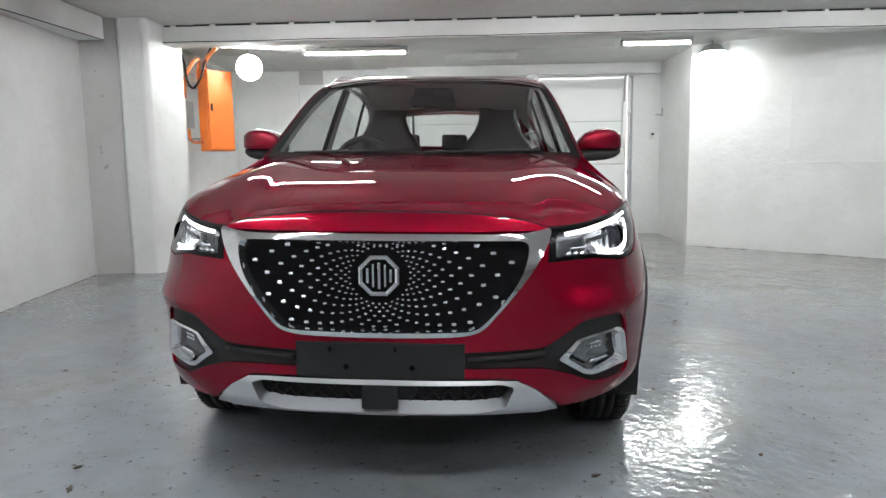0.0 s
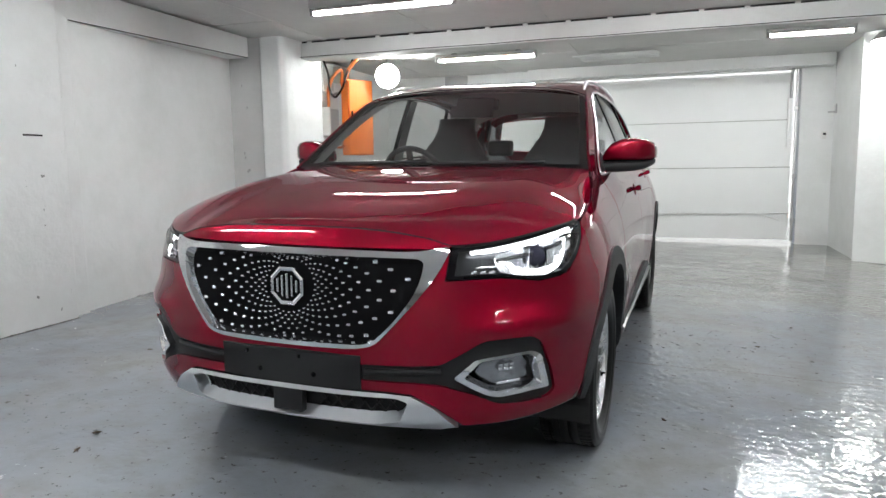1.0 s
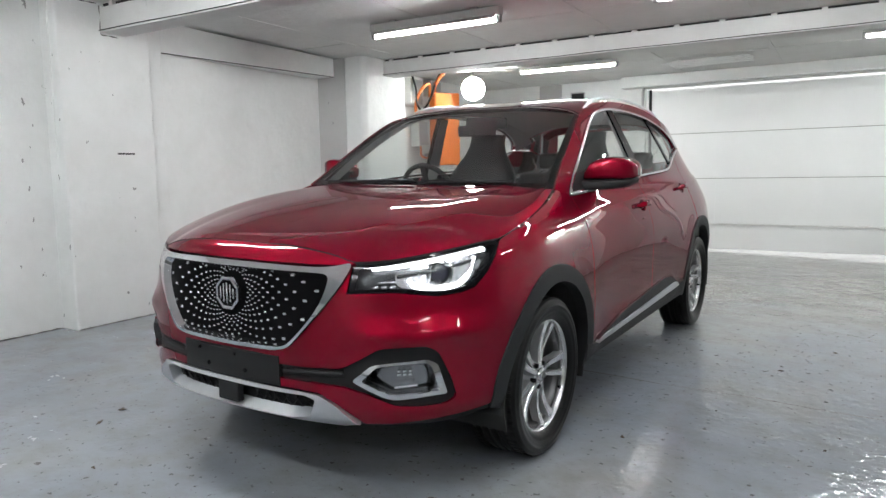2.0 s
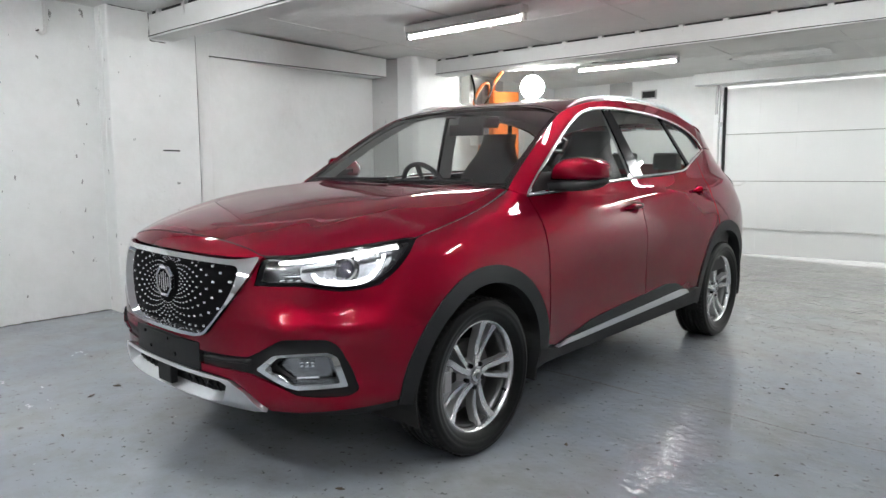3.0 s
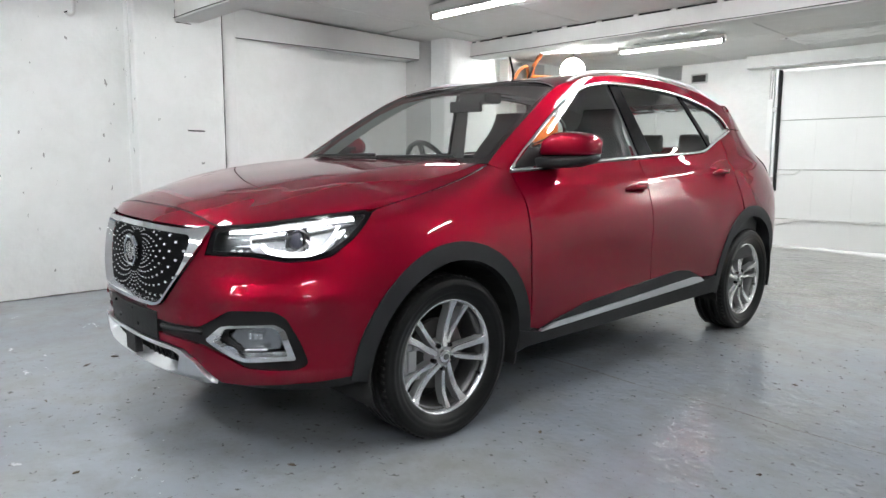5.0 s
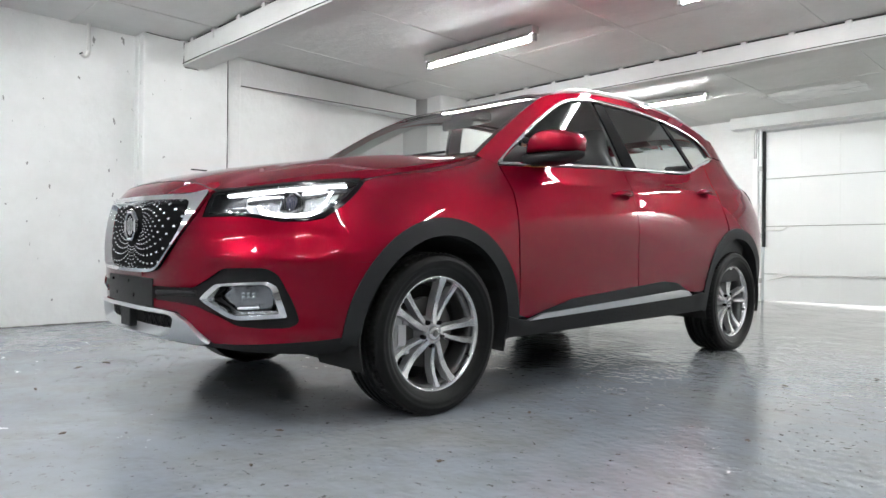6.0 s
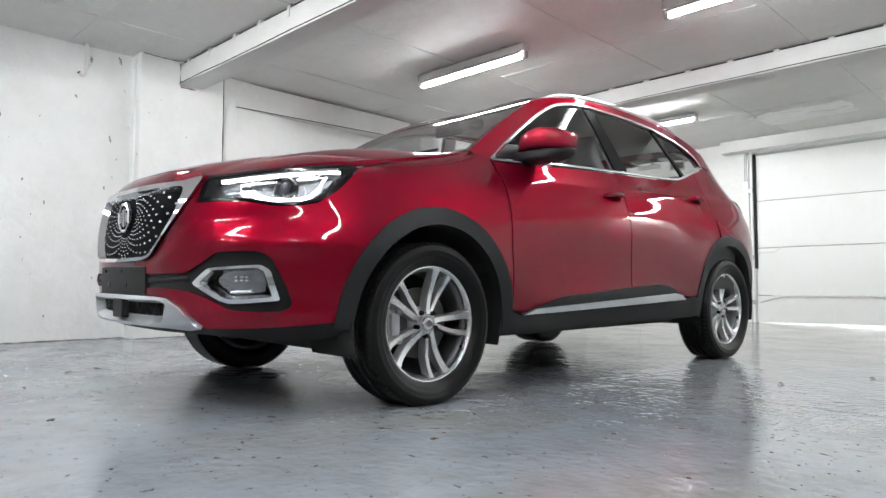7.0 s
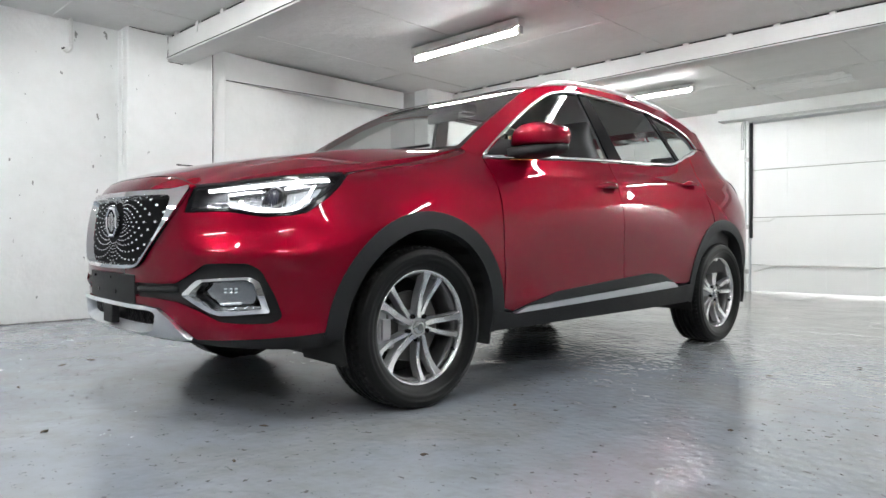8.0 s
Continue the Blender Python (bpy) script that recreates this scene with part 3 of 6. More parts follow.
def beam(name, x0, x1, y0, y1, z0, z1, label):
    """A boarded beam hung on packing blocks, with a lipped lower edge."""
    bm = box((x0, y0, z0 + 0.016), (x1, y1, z1), 0.004)
    add_box(bm, (x0, y0 - 0.006, z0), (x1, y1 + 0.006, z0 + 0.012), 0.002)
    x = x0 + 0.12
    k = 0
    while x < x1 - 0.1:
        add_box(bm, (x, y0 + 0.002, z1), (x + 0.045, y1 - 0.002, CEIL))
        if k % 3 == 1:
            add_box(bm, (x + 0.005, y0 - 0.004, z1 - 0.06), (x + 0.04, y0, z1 + 0.02))
        x += 0.40 + 0.02 * math.sin(k * 2.3)
        k += 1
    # dark filler makes the shaded gap over the beam read black
    structure(name + "_slot", box((x0 + 0.01, y0 + 0.03, z1), (x1 - 0.01, y1 - 0.03, CEIL)), MAT["dark"], "dark filler standing for the shade between the beam and the ceiling")
    # thin dark line drawn in for the shadow gap over the lower lip
    wire = [(x0 + (x1 - x0) * k / 24, y0 - 0.011, z0 + 0.014 + 0.003 * math.sin(k * 1.9)) for k in range(25)]
    tagged(link("wire", tube(wire, 0.0035, 6), MAT["gloss_black"]), "thin black line for the shadow gap along the lower edge of the beam", "wire", "wires along the beams")
    return structure(name, bm, MAT["ceiling"], label)


beam("beam_near", -3.0, 8.0, 0.60, 0.80, 2.30, 2.485, "white ceiling beam on packing blocks")
beam("beam_far", -2.8, 6.0, 3.98, 4.20, 2.33, 2.495, "white ceiling beam on packing blocks")
bm = box((-3.36, 1.195, 2.22), (-3.11, 3.50, 2.50), 0.005)
for v in bm.verts:
    if v.co.z < 2.3:
        v.co.z += 0.025 + 0.022 * (v.co.y - 1.2)
structure("roller_box", bm, W, "white boxed-in header over the bay")
# dark tube laid in as the shadow gap under the header
structure("header_shadow", tube([(-3.109, 1.2, 2.244), (-3.109, 2.3, 2.267), (-3.109, 3.49, 2.294)], 0.0045, 6), MAT["dark"], "dark line for the shadow gap under the header")
structure("door_header", box((-0.9, 7.25, 2.36), (3.1, 7.45, 2.515), 0.01), W, "pale grey header above the garage door")
# wall added outside so sunlit white shows through the door gaps
structure("bounce_wall", box((-8, 17, -1), (12, 17.3, 4)), W, "pale wall added outside to brighten the door gaps")


# ---------- things of the room ----------
def garage_door():
    d = empty("garage_door", pose(0, 7.50, 0), "white sectional garage door, closed, with daylight at its edges", "garage door")
    bounds = (0.062, 0.42, 1.055, 1.69, 2.318)
    for lo, hi in zip(bounds, bounds[1:]):
        pn = part("door_panel", box((-0.54, 0, lo + 0.004), (2.655, 0.04, hi - 0.004), 0.006), MAT["door"], d)
        for k in range(7):
            x = -0.54 + 3.195 * k / 7
            if 0 < k:
                part("panel_rib", box((x - 0.004, -0.003, lo + 0.02), (x + 0.004, 0.002, hi - 0.02)), MAT["door"], pn)
    # backing strips in a shade grey, added to block daylight in the joints
    for z in bounds[1:-1]:
        part("joint_backing", box((-0.54, 0.014, z - 0.006), (2.655, 0.034, z + 0.006)), MAT["concrete"], d, "grey strip added behind the panel joint to darken it")
    part("handle_rail", box((-0.35, -0.03, 0.405), (2.4, -0.012, 0.425), 0.003), MAT["lamp_body"], d, "white horizontal brace")
    part("brace", tube([(-0.50, -0.02, 0.33), (-0.18, -0.02, 0.415)], 0.008, 8), MAT["lamp_body"], d)
    part("latch_bar", tube([(-0.54, -0.03, 1.0), (-0.30, -0.03, 1.0), (-0.20, -0.03, 1.06)], 0.008, 8), MAT["lamp_body"], d)
    part("brace", tube([(2.55, -0.02, 0.33), (2.30, -0.02, 0.415)], 0.008, 8), MAT["lamp_body"], d)
    for x in (-0.56, 2.70):
        tr = part("track", box((x - 0.020, -0.07, 0.05), (x + 0.012, -0.01, 2.35), 0.004), MAT["door" if x < 0 else "steel"], d, "steel guide rail")
        if x < 0:
            # solid dark bar drawn in for the shade of the open slot
            part("track_slot_shade", box((x + 0.014, -0.05, 0.78), (x + 0.044, -0.004, 2.33), 0.003), MAT["dark"], tr, "dark bar for the shade in the open slot of the guide rail")
        for z in (0.3, 0.9, 1.8):
            part("bracket", box((x - 0.04, -0.08, z), (x + 0.02, -0.068, z + 0.06), 0.003), MAT["steel"], tr)
        part("spring_cover", box((x - 0.11, -0.06, 1.31), (x - 0.045, -0.02, 1.97), 0.006), MAT["door"], d, "white spring cover")
        part("cable_pipe", tube([(x - 0.075, -0.05, 1.97), (x - 0.075, -0.05, 2.3), (x - 0.04, -0.06, 2.42)], 0.02, 10), MAT["steel"], d)
    return d


garage_door()


def tube_light(x, y, z, rz=0.0, n=1.2):
    t = empty("ceiling_light", pose(x, y, z, 0, 0, rz), "lit fluorescent batten lamp under the ceiling", "ceiling light", "fluorescent batten lamps")
    part("body", box((-0.03, -0.045, 0.035), (n + 0.03, 0.045, CEIL - z - 0.02), 0.008), MAT["lamp_body"], t)
    for sy in (1, -1):
        bm = bmesh.new()
        vs = [bm.verts.new((xx, sy * yy, zz)) for xx in (0.0, n) for yy, zz in ((0.030, 0.036), (0.056, 0.008), (0.058, 0.009), (0.032, 0.040))]
        for k in range(4):
            bm.faces.new((vs[k], vs[(k + 1) % 4], vs[4 + (k + 1) % 4], vs[4 + k]))
        bm.faces.new(vs[:4])
        bm.faces.new(vs[4:])
        bmesh.ops.recalc_face_normals(bm, faces=bm.faces)
        part("reflector_wing", bm, MAT["lamp_body"], t, "white sheet reflector")
    for xx in (-0.03, n - 0.005):
        part("end_cap", box((xx, -0.022, -0.024), (xx + 0.035, 0.022, 0.04), 0.005), MAT["steel"], t)
    for xx in (0.2, n - 0.2):
        part("spacer", box((xx - 0.03, -0.03, CEIL - z - 0.025), (xx + 0.03, 0.03, CEIL - z), 0.003), MAT["steel"], t)
    bm = bmesh.new()
    bmesh.ops.create_cone(bm, cap_ends=True, segments=12, radius1=0.0165, radius2=0.0165, depth=n - 0.01, matrix=Matrix.Translation((n / 2, 0, 0)) @ Matrix.Rotation(radians(90), 4, "Y"))
    part("tube", bm, MAT["tube"], t, "glowing white tube", smooth=True)
    return t


tube_light(-1.70, 2.37, 2.40)
tube_light(0.74, 2.43, 2.40)
tube_light(-1.66, 5.45, 2.44, 2)
tube_light(2.06, 5.12, 2.42, 0, 0.76)
# unseen battens added as fill light; only some match reflections on the car
for tx, ty in ((-2.0, -0.85), (0.7, -0.85), (-2.2, -2.7), (0.1, -2.7), (3.4, -0.85), (0.1, -4.4), (3.35, 2.43), (3.4, -2.7)):
    tube_light(tx, ty, 2.40)


def flood_lamp(m, label, arm, lit):
    f = empty("flood_lamp", m, label, "flood lamp", "flood lamps")
    bm = bmesh.new()
    bmesh.ops.create_cone(bm, cap_ends=True, segments=28, radius1=0.09, radius2=0.165, depth=0.09)
    part("housing", bm, MAT["steel"], f, "grey die-cast housing")
    bm = bmesh.new()
    bmesh.ops.create_uvsphere(bm, u_segments=24, v_segments=10, radius=0.15, matrix=Matrix.Translation((0, 0, 0.045)) @ Matrix.Diagonal((1, 1, 0.35, 1)))
    part("lamp_glass", bm, lit, f, "glaring white lamp glass", smooth=True)
    part("bracket", tube(arm, 0.010, 8), MAT["steel"], f)
    return f


def face(eye, target):
    return look(eye, target) @ Matrix.Rotation(math.pi, 4, "X")


flood_lamp(face((-2.38, 5.50, 2.30), (0.6, -1.0, 1.6)), "glaring flood lamp hung from the ceiling beside the cabinet", [(0, 0, -0.03), (0, -0.12, -0.05), (0, -0.24, -0.03)], MAT["flood_strong"])
flood_lamp(face((3.26, 5.66, 2.42), (3.28, 5.55, 0.3)), "glaring flood lamp high on the slanting wall", [(0, 0, -0.03), (0, 0.0, -0.11)], MAT["flood"])


def switch_cabinet():
    """Stands off the wall on arms, turned towards the room."""
    c = empty("switch_cabinet", pose(-2.82, 5.22, 1.30, 0, 0, 55), "orange steel electrical switch cabinet on wall arms", "cabinet")
    part("body", box((0, 0, 0), (0.37, 0.17, 0.96), 0.008), MAT["orange"], c)
    d = part("cabinet_door", box((0.012, -0.020, 0.015), (0.358, -0.002, 0.945), 0.006), MAT["orange"], c)
    part("handle", box((0.035, -0.036, 0.47), (0.058, -0.020, 0.56), 0.005), MAT["gloss_black"], d, "black turn handle")
    for z in (0.14, 0.80):
        for x in (0.06, 0.31):
            reach = (0.251 + 0.574 * x) / 0.819
            part("wall_arm", box((x - 0.015, 0.168, z), (x + 0.015, 0.17 + reach, z + 0.03), 0.003), MAT["steel"], c)
    return c


switch_cabinet()


def meter(y, z, w, h, d, label):
    b = empty("meter_box", pose(-3.2, y, z), label, "meter box", "meter boxes")
    part("case", box((0, 0, 0), (d, w, h), 0.008), MAT["lamp_body"], b)
    part("cover", box((d, 0.02, 0.02), (d + 0.006, w - 0.02, h - 0.02), 0.004), MAT["steel"], b)
    return b


meter(5.22, 1.56, 0.26, 0.36, 0.12, "grey metal meter box beside the orange cabinet")
meter(5.02, 2.10, 0.30, 0.36, 0.14, "grey metal junction box under the ceiling")
meter(5.55, 2.26, 0.26, 0.22, 0.14, "grey metal junction box above the orange cabinet")


def cable(pts, r, mat, label):
    return tagged(link("cable", tube(spline(pts, 8), r, 8), mat, None, "", True), label, "cable", "cables by the cabinet")


cable([(-2.93, 5.28, 2.22), (-2.86, 5.16, 2.36), (-2.90, 5.05, 2.30), (-2.98, 5.02, 2.12), (-3.04, 5.12, 1.92)], 0.020, MAT["cable"], "orange cable looped beside the cabinet")
cable([(-2.86, 5.30, 2.24), (-2.80, 5.22, 2.36), (-2.66, 5.20, 2.50)], 0.024, MAT["cable"], "orange cable rising to the ceiling")
cable([(-3.06, 5.05, 2.50), (-2.98, 5.02, 2.30), (-2.95, 5.00, 2.10), (-2.90, 5.04, 2.02), (-2.84, 5.12, 2.14), (-2.80, 5.20, 2.34), (-2.74, 5.24, 2.50)], 0.014, MAT["gloss_black"], "black cable drooping beside the cabinet")
cable([(-3.06, 5.24, 1.56), (-3.04, 5.22, 1.44), (-2.98, 5.24, 1.40), (-2.90, 5.30, 1.42)], 0.016, MAT["cable"], "orange cable below the meter box")


def vent(x, z, w, h, n, mat, label):
    v = empty("wall_vent", pose(x, 7.45, z), label, "vent", "wall vents")
    part("frame", box((-w / 2, -0.02, -h / 2), (w / 2, 0, h / 2), 0.004), MAT["steel"], v)
    part("opening", box((-w / 2 + 0.02, -0.022, -h / 2 + 0.02), (w / 2 - 0.02, -0.019, h / 2 - 0.02)), mat, v)
    for k in range(n):
        zz = -h / 2 + 0.03 + (h - 0.06) * (k + 0.5) / n
        part("slat", box((-w / 2 + 0.02, -0.030, zz - 0.008), (w / 2 - 0.02, -0.018, zz + 0.004)), MAT["steel"], v)


vent(-2.05, 2.41, 0.36, 0.20, 6, MAT["steel"], "grey slatted wall vent below the ceiling")
vent(-1.61, 2.31, 0.23, 0.13, 0, MAT["dark"], "small dark open wall vent")
structure("panel_outline", box((-2.62, 7.43, 0.1), (-2.24, 7.45, 2.2), 0.004), W, "flush white painted door in the end wall")


def hook_pipe():
    p = empty("pipe_hook", pose(-3.14, -0.14, 0), "white pipe end with an open hook, on the wall", "pipe")
    part("pipe", tube([(0, 0, CEIL), (0, 0, 2.30)], 0.016, 10), MAT["lamp_body"], p, smooth=True)
    part("open_end", tube(spline([(0, 0, 2.31), (0, -0.005, 2.265), (0, -0.03, 2.245), (0, -0.055, 2.262)], 6), 0.014, 10), MAT["lamp_body"], p, smooth=True)
    part("hole", tube([(0, -0.054, 2.258), (0, -0.058, 2.268)], 0.0145, 10), MAT["gloss_black"], p)


hook_pipe()
for pts in ([(-2.998, 0.598, 2.50), (-2.998, 0.603, 2.40), (-2.998, 0.600, 2.292), (-2.998, 0.66, 2.284), (-2.998, 0.74, 2.282)], [(-2.998, 0.27, 2.515), (-2.998, 0.42, 2.510), (-2.998, 0.58, 2.512)], [(-3.066, 1.052, 2.48), (-3.066, 1.054, 1.7), (-3.066, 1.052, 0.9)]):
    structure("wall_crack", tube(spline(pts, 4), lambda t: 0.0035 + 0.0018 * math.sin(t * 23), 6), MAT["crack"], "dark crack in the painted wall")


def base_line(x0, y0, x1, y1):
    """Dirt gathered where the floor meets a wall."""
    pts = []
    for k in range(61):
        x, y = x0 + (x1 - x0) * k / 60, y0 + (y1 - y0) * k / 60
        pts.append((x, y, 0.004 + 0.00576 * y - 0.0157 * x + 0.003 * math.sin(k * 2.9)))
    structure("base_dirt", tube(pts, lambda t: 0.005 + 0.004 * abs(math.sin(t * 41)) * abs(math.sin(t * 17)), 6), MAT["crack"], "line of dirt along the foot of the wall")


base_line(-3.188, -3.0, -3.188, 0.25)
base_line(-2.998, 0.26, -2.998, 1.02)
base_line(-3.13, 1.2, -3.363, 3.50)
base_line(3.11, 5.925, 7.9, 2.76)
slot = empty("wall_slot", pose(-3.0, 0.75, 1.385), "dark slot of a broken fixing", "slot")
part("slot_plate", box((-0.01, -0.075, -0.006), (0.0035, 0.075, 0.006), 0.001), MAT["dark"], slot)
tagged(link("cover_strip", box((-3.10, 0.238, 1.35), (-3.085, 0.252, 2.5), 0.003), W), "thin white cable cover strip on the pier", "cover strip")
tagged(link("beam_bracket", box((-3.0, 0.605, 2.29), (-2.985, 0.80, 2.50), 0.004), W), "white packing plate under the beam end", "bracket")

film_bm = bmesh.new()
bmesh.ops.create_grid(film_bm, x_segments=90, y_segments=40, size=1, matrix=Matrix.Translation((0.45, 6.30, 2.503)) @ Matrix.Rotation(radians(-4), 4, "Z") @ Matrix.Diagonal((0.50, 0.30, 1, 1)))
for v in film_bm.verts:
    fold = abs(noise.noise(Vector((v.co.x * 3.1, v.co.y * 6.5, 0.3)))) + 0.5 * abs(noise.noise(v.co * 9.0))
    v.co.z -= 0.004 + 0.022 * fold
    v.co.y += 0.05 * noise.noise(v.co * 2.3)
    v.co.x += 0.06 * noise.noise(v.co * 3.7)
tagged(link("plastic_film", film_bm, MAT["film"], None, "", True), "crumpled clear plastic film taped to the ceiling", "plastic film")

board = empty("wall_board", Matrix.Translation((4.05, 5.313, 1.05)) @ Matrix.Rotation(math.atan2(-3.24, 4.9), 4, "Z"), "white painted board over a closed opening", "board")
part("sheet", box((0.02, -0.012, 0), (2.4, 0.0, 0.95), 0.003), W, board)
part("ledge", box((0.0, -0.022, -0.018), (2.42, 0.0, 0.0), 0.003), W, board)
sw_box = empty("wall_switch", pose(3.03, 7.45, 1.47), "small dark switch on the white post", "switch")
part("plate", box((-0.03, -0.025, -0.05), (0.03, 0, 0.05), 0.005), MAT["lamp_body"], sw_box)
part("toggle", box((-0.012, -0.04, 0.0), (0.022, -0.024, 0.03), 0.003), MAT["gloss_black"], sw_box)
pb = empty("pipe_bracket", pose(3.14, 7.3, 1.75), "grey pipe bracket on the return wall", "bracket")
part("arm", box((-0.10, -0.012, 0), (0, 0.012, 0.02), 0.003), MAT["steel"], pb)
part("foot", box((-0.012, -0.025, -0.01), (0, 0.025, 0.11), 0.003), MAT["steel"], pb)

# floor: joint and scraps
joint = bmesh.new()
pts = [(0.3 + 0.25 * i, 1.16 + 0.012 * math.sin(i * 1.7) + 0.006 * math.sin(i * 4.1)) for i in range(22)]
for (xa, ya), (xb, yb) in zip(pts, pts[1:]):
    w = 0.0025 + 0.0045 * abs(math.sin(xa * 9)) * abs(math.sin(xa * 2.3))
    vs = [joint.verts.new(p) for p in ((xa, ya - w, 0.0015), (xb, yb - w, 0.0015), (xb, yb + w, 0.0015), (xa, ya + w, 0.0015))]
    joint.faces.new(vs)
jo = structure("floor_joint", joint, MAT["crack"], "dark cracked joint across the floor")
jo.matrix_world = FLOOR


def scrap(x, y, size, turn):
    bm = bmesh.new()
    n = 9
    rim = [bm.verts.new((size * (1 + 0.35 * math.sin(3 * k + turn)) * math.cos(2 * math.pi * k / n), size * 0.5 * (1 + 0.3 * math.cos(2 * k + turn)) * math.sin(2 * math.pi * k / n), 0.003 + 0.006 * random.random())) for k in range(n)]
    top = bm.verts.new((0, 0, 0.010))
    for k in range(n):
        bm.faces.new((rim[k], rim[(k + 1) % n], top))
    r = bmesh.ops.extrude_face_region(bm, geom=bm.faces[:])
    bmesh.ops.translate(bm, vec=(0, 0, -0.003), verts=[v for v in r["geom"] if isinstance(v, bmesh.types.BMVert)])
    ob = tagged(link("leaf_scrap", bm, MAT["leaf"]), "dry dark leaf scrap on the floor", "leaf scrap", "scraps on the floor")
    ob.matrix_world = FLOOR @ pose(x, y, 0, 0, 0, math.degrees(turn))


for x, y, size, turn in ((0.707, -0.637, 0.018, 0.4), (-1.146, -0.689, 0.016, 1.2), (-1.075, -0.852, 0.018, 2.0), (1.35, -0.42, 0.012, 0.9), (-0.62, -1.15, 0.010, 0.2), (1.12, 0.30, 0.014, 2.2), (1.9, 0.6, 0.010, 1.0), (0.25, -1.25, 0.010, 1.5), (1.6, 1.75, 0.014, 0.1), (-1.9, 0.4, 0.014, 0.7), (1.0, -0.9, 0.010, 2.6), (1.85, 2.35, 0.012, 0.5)):
    scrap(x, y, size, turn)


# ---------- car: panels ----------
car = empty("car", SLOPE, "glossy red five-door sport utility car with lit headlights", "car")
PAINT, BLACK, CHROME, SILVER = MAT["paint"], MAT["black"], MAT["chrome"], MAT["silver"]

RIDGE = [(-0.345, 0.957), (-0.2, 0.988), (0.0, 1.027), (0.18, 1.068), (0.33, 1.112)]
ridge_z = curve(RIDGE)
PILLAR = [(0.33, 1.118), (0.55, 1.262), (0.78, 1.402), (0.95, 1.490), (1.12, 1.535), (1.35, 1.575), (1.65, 1.597), (2.0, 1.598), (2.4, 1.562), (2.75, 1.490), (2.95, 1.430)]
GLASSLINE = [(0.455, 1.088), (0.62, 1.203), (0.83, 1.338), (1.05, 1.455), (1.20, 1.508), (1.40, 1.538), (1.62, 1.545), (1.90, 1.538), (2.20, 1.514), (2.50, 1.462), (2.68, 1.395), (2.755, 1.318)]
SILL_LINE = [(2.755, 1.305), (2.58, 1.262), (2.42, 1.212), (2.27, 1.172), (2.05, 1.157), (1.60, 1.143), (1.05, 1.120), (0.455, 1.085)]
dlo_top = spline(GLASSLINE, 4)
dlo_low = spline(SILL_LINE, 3)
roof_line = spline(PILLAR, 4)


# flanks
front_top = [(s_at(y, z), z) for y, z in spline(RIDGE, 5)]


def soften_ridge(a, b, n):
    if a > s_at(0.36, 1.1):
        return n
    y = belt(a, b).y
    d = ridge_z(y) - b
    if y < -0.36 or d > 0.05:
        return n
    return (n + Vector((0, 0, 1)) * 0.9 * (1 - d / 0.05)).normalized()


lamp_edge = [(67.3, 0.950), (64.8, 0.905), (61.9, 0.857), (58.4, 0.816), (54.3, 0.797)]
seam = [(57.2, 0.800), (59.5, 0.76), (61.5, 0.70), (62.8, 0.640)]  # joint of wing and bumper
fender = [(58.3, 0.812), (62.1, 0.857), (65.1, 0.905), (67.4, 0.952)]
fender += front_top[1:] + flank([(0.345, 1.108), (0.445, 1.084), (0.468, 0.95), (0.458, 0.64), (0.470, 0.44)])
fender += flank(arc(0, WHEEL_R, 0.468, 12, 140.4, 30)) + [(62.8, 0.640), (61.5, 0.70), (59.5, 0.76), (57.2, 0.80)]
both("fender", fender, PAINT, car, soften=soften_ridge, label="red front wing")

low_belt = [(y, z - 0.012) for y, z in dlo_low]
front_door = [(0.478, 0.385), (0.466, 0.64), (0.476, 0.95), (0.455, 1.076)] + [p for p in low_belt[::-1] if 0.47 < p[0] < 1.49] + [(1.496, 1.126), (1.496, 1.05), (1.486, 0.66), (1.492, 0.47), (1.38, 0.467), (0.872, 0.436), (0.635, 0.386), (0.545, 0.366)]
HANDLES = ((1.37, 0.977), (2.375, 1.036))


def cup_ring(y0, z0):
    return [(s_at(y0 + 0.018 + 0.062 * math.cos(2 * math.pi * k / 24), z0), z0 - 0.002 + 0.034 * math.sin(2 * math.pi * k / 24)) for k in range(24)]


fd = both("front_door", flank(front_door), PAINT, car, holes=[cup_ring(*HANDLES[0])], depth=0.008)
rear_arch = arc(2.72, WHEEL_R, 0.468, 107, 171, 16)
rear_door = [(1.497, 0.475), (1.491, 0.66), (1.501, 1.05), (1.501, 1.127)] + [p for p in low_belt[::-1] if 1.51 < p[0] < 2.575] + [(2.580, 1.250)] + rear_arch + [(2.20, 0.41), (2.06, 0.418), (1.905, 0.475), (1.771, 0.489)]
rd = both("rear_door", flank(rear_door), PAINT, car, holes=[cup_ring(*HANDLES[1])], depth=0.008)

quarter = [(2.587, 1.247), (2.755, 1.293), (2.775, 1.318), (3.03, 1.312), (3.22, 1.16), (3.40, 1.0), (3.44, 0.80), (3.44, 0.5), (3.42, 0.36), (3.20, 0.36)] + arc(2.72, WHEEL_R, 0.468, 4, 105, 26)
both("rear_wing", flank(quarter), PAINT, car)
frame_side = roof_line + [(3.02, 1.40), (3.03, 1.318), (2.775, 1.325)] + [(y, z + 0.004) for y, z in dlo_top[::-1]] + [(0.445, 1.085), (0.35, 1.108)]
both("side_frame", flank(frame_side), PAINT, car, label="red roof side and windscreen pillar")

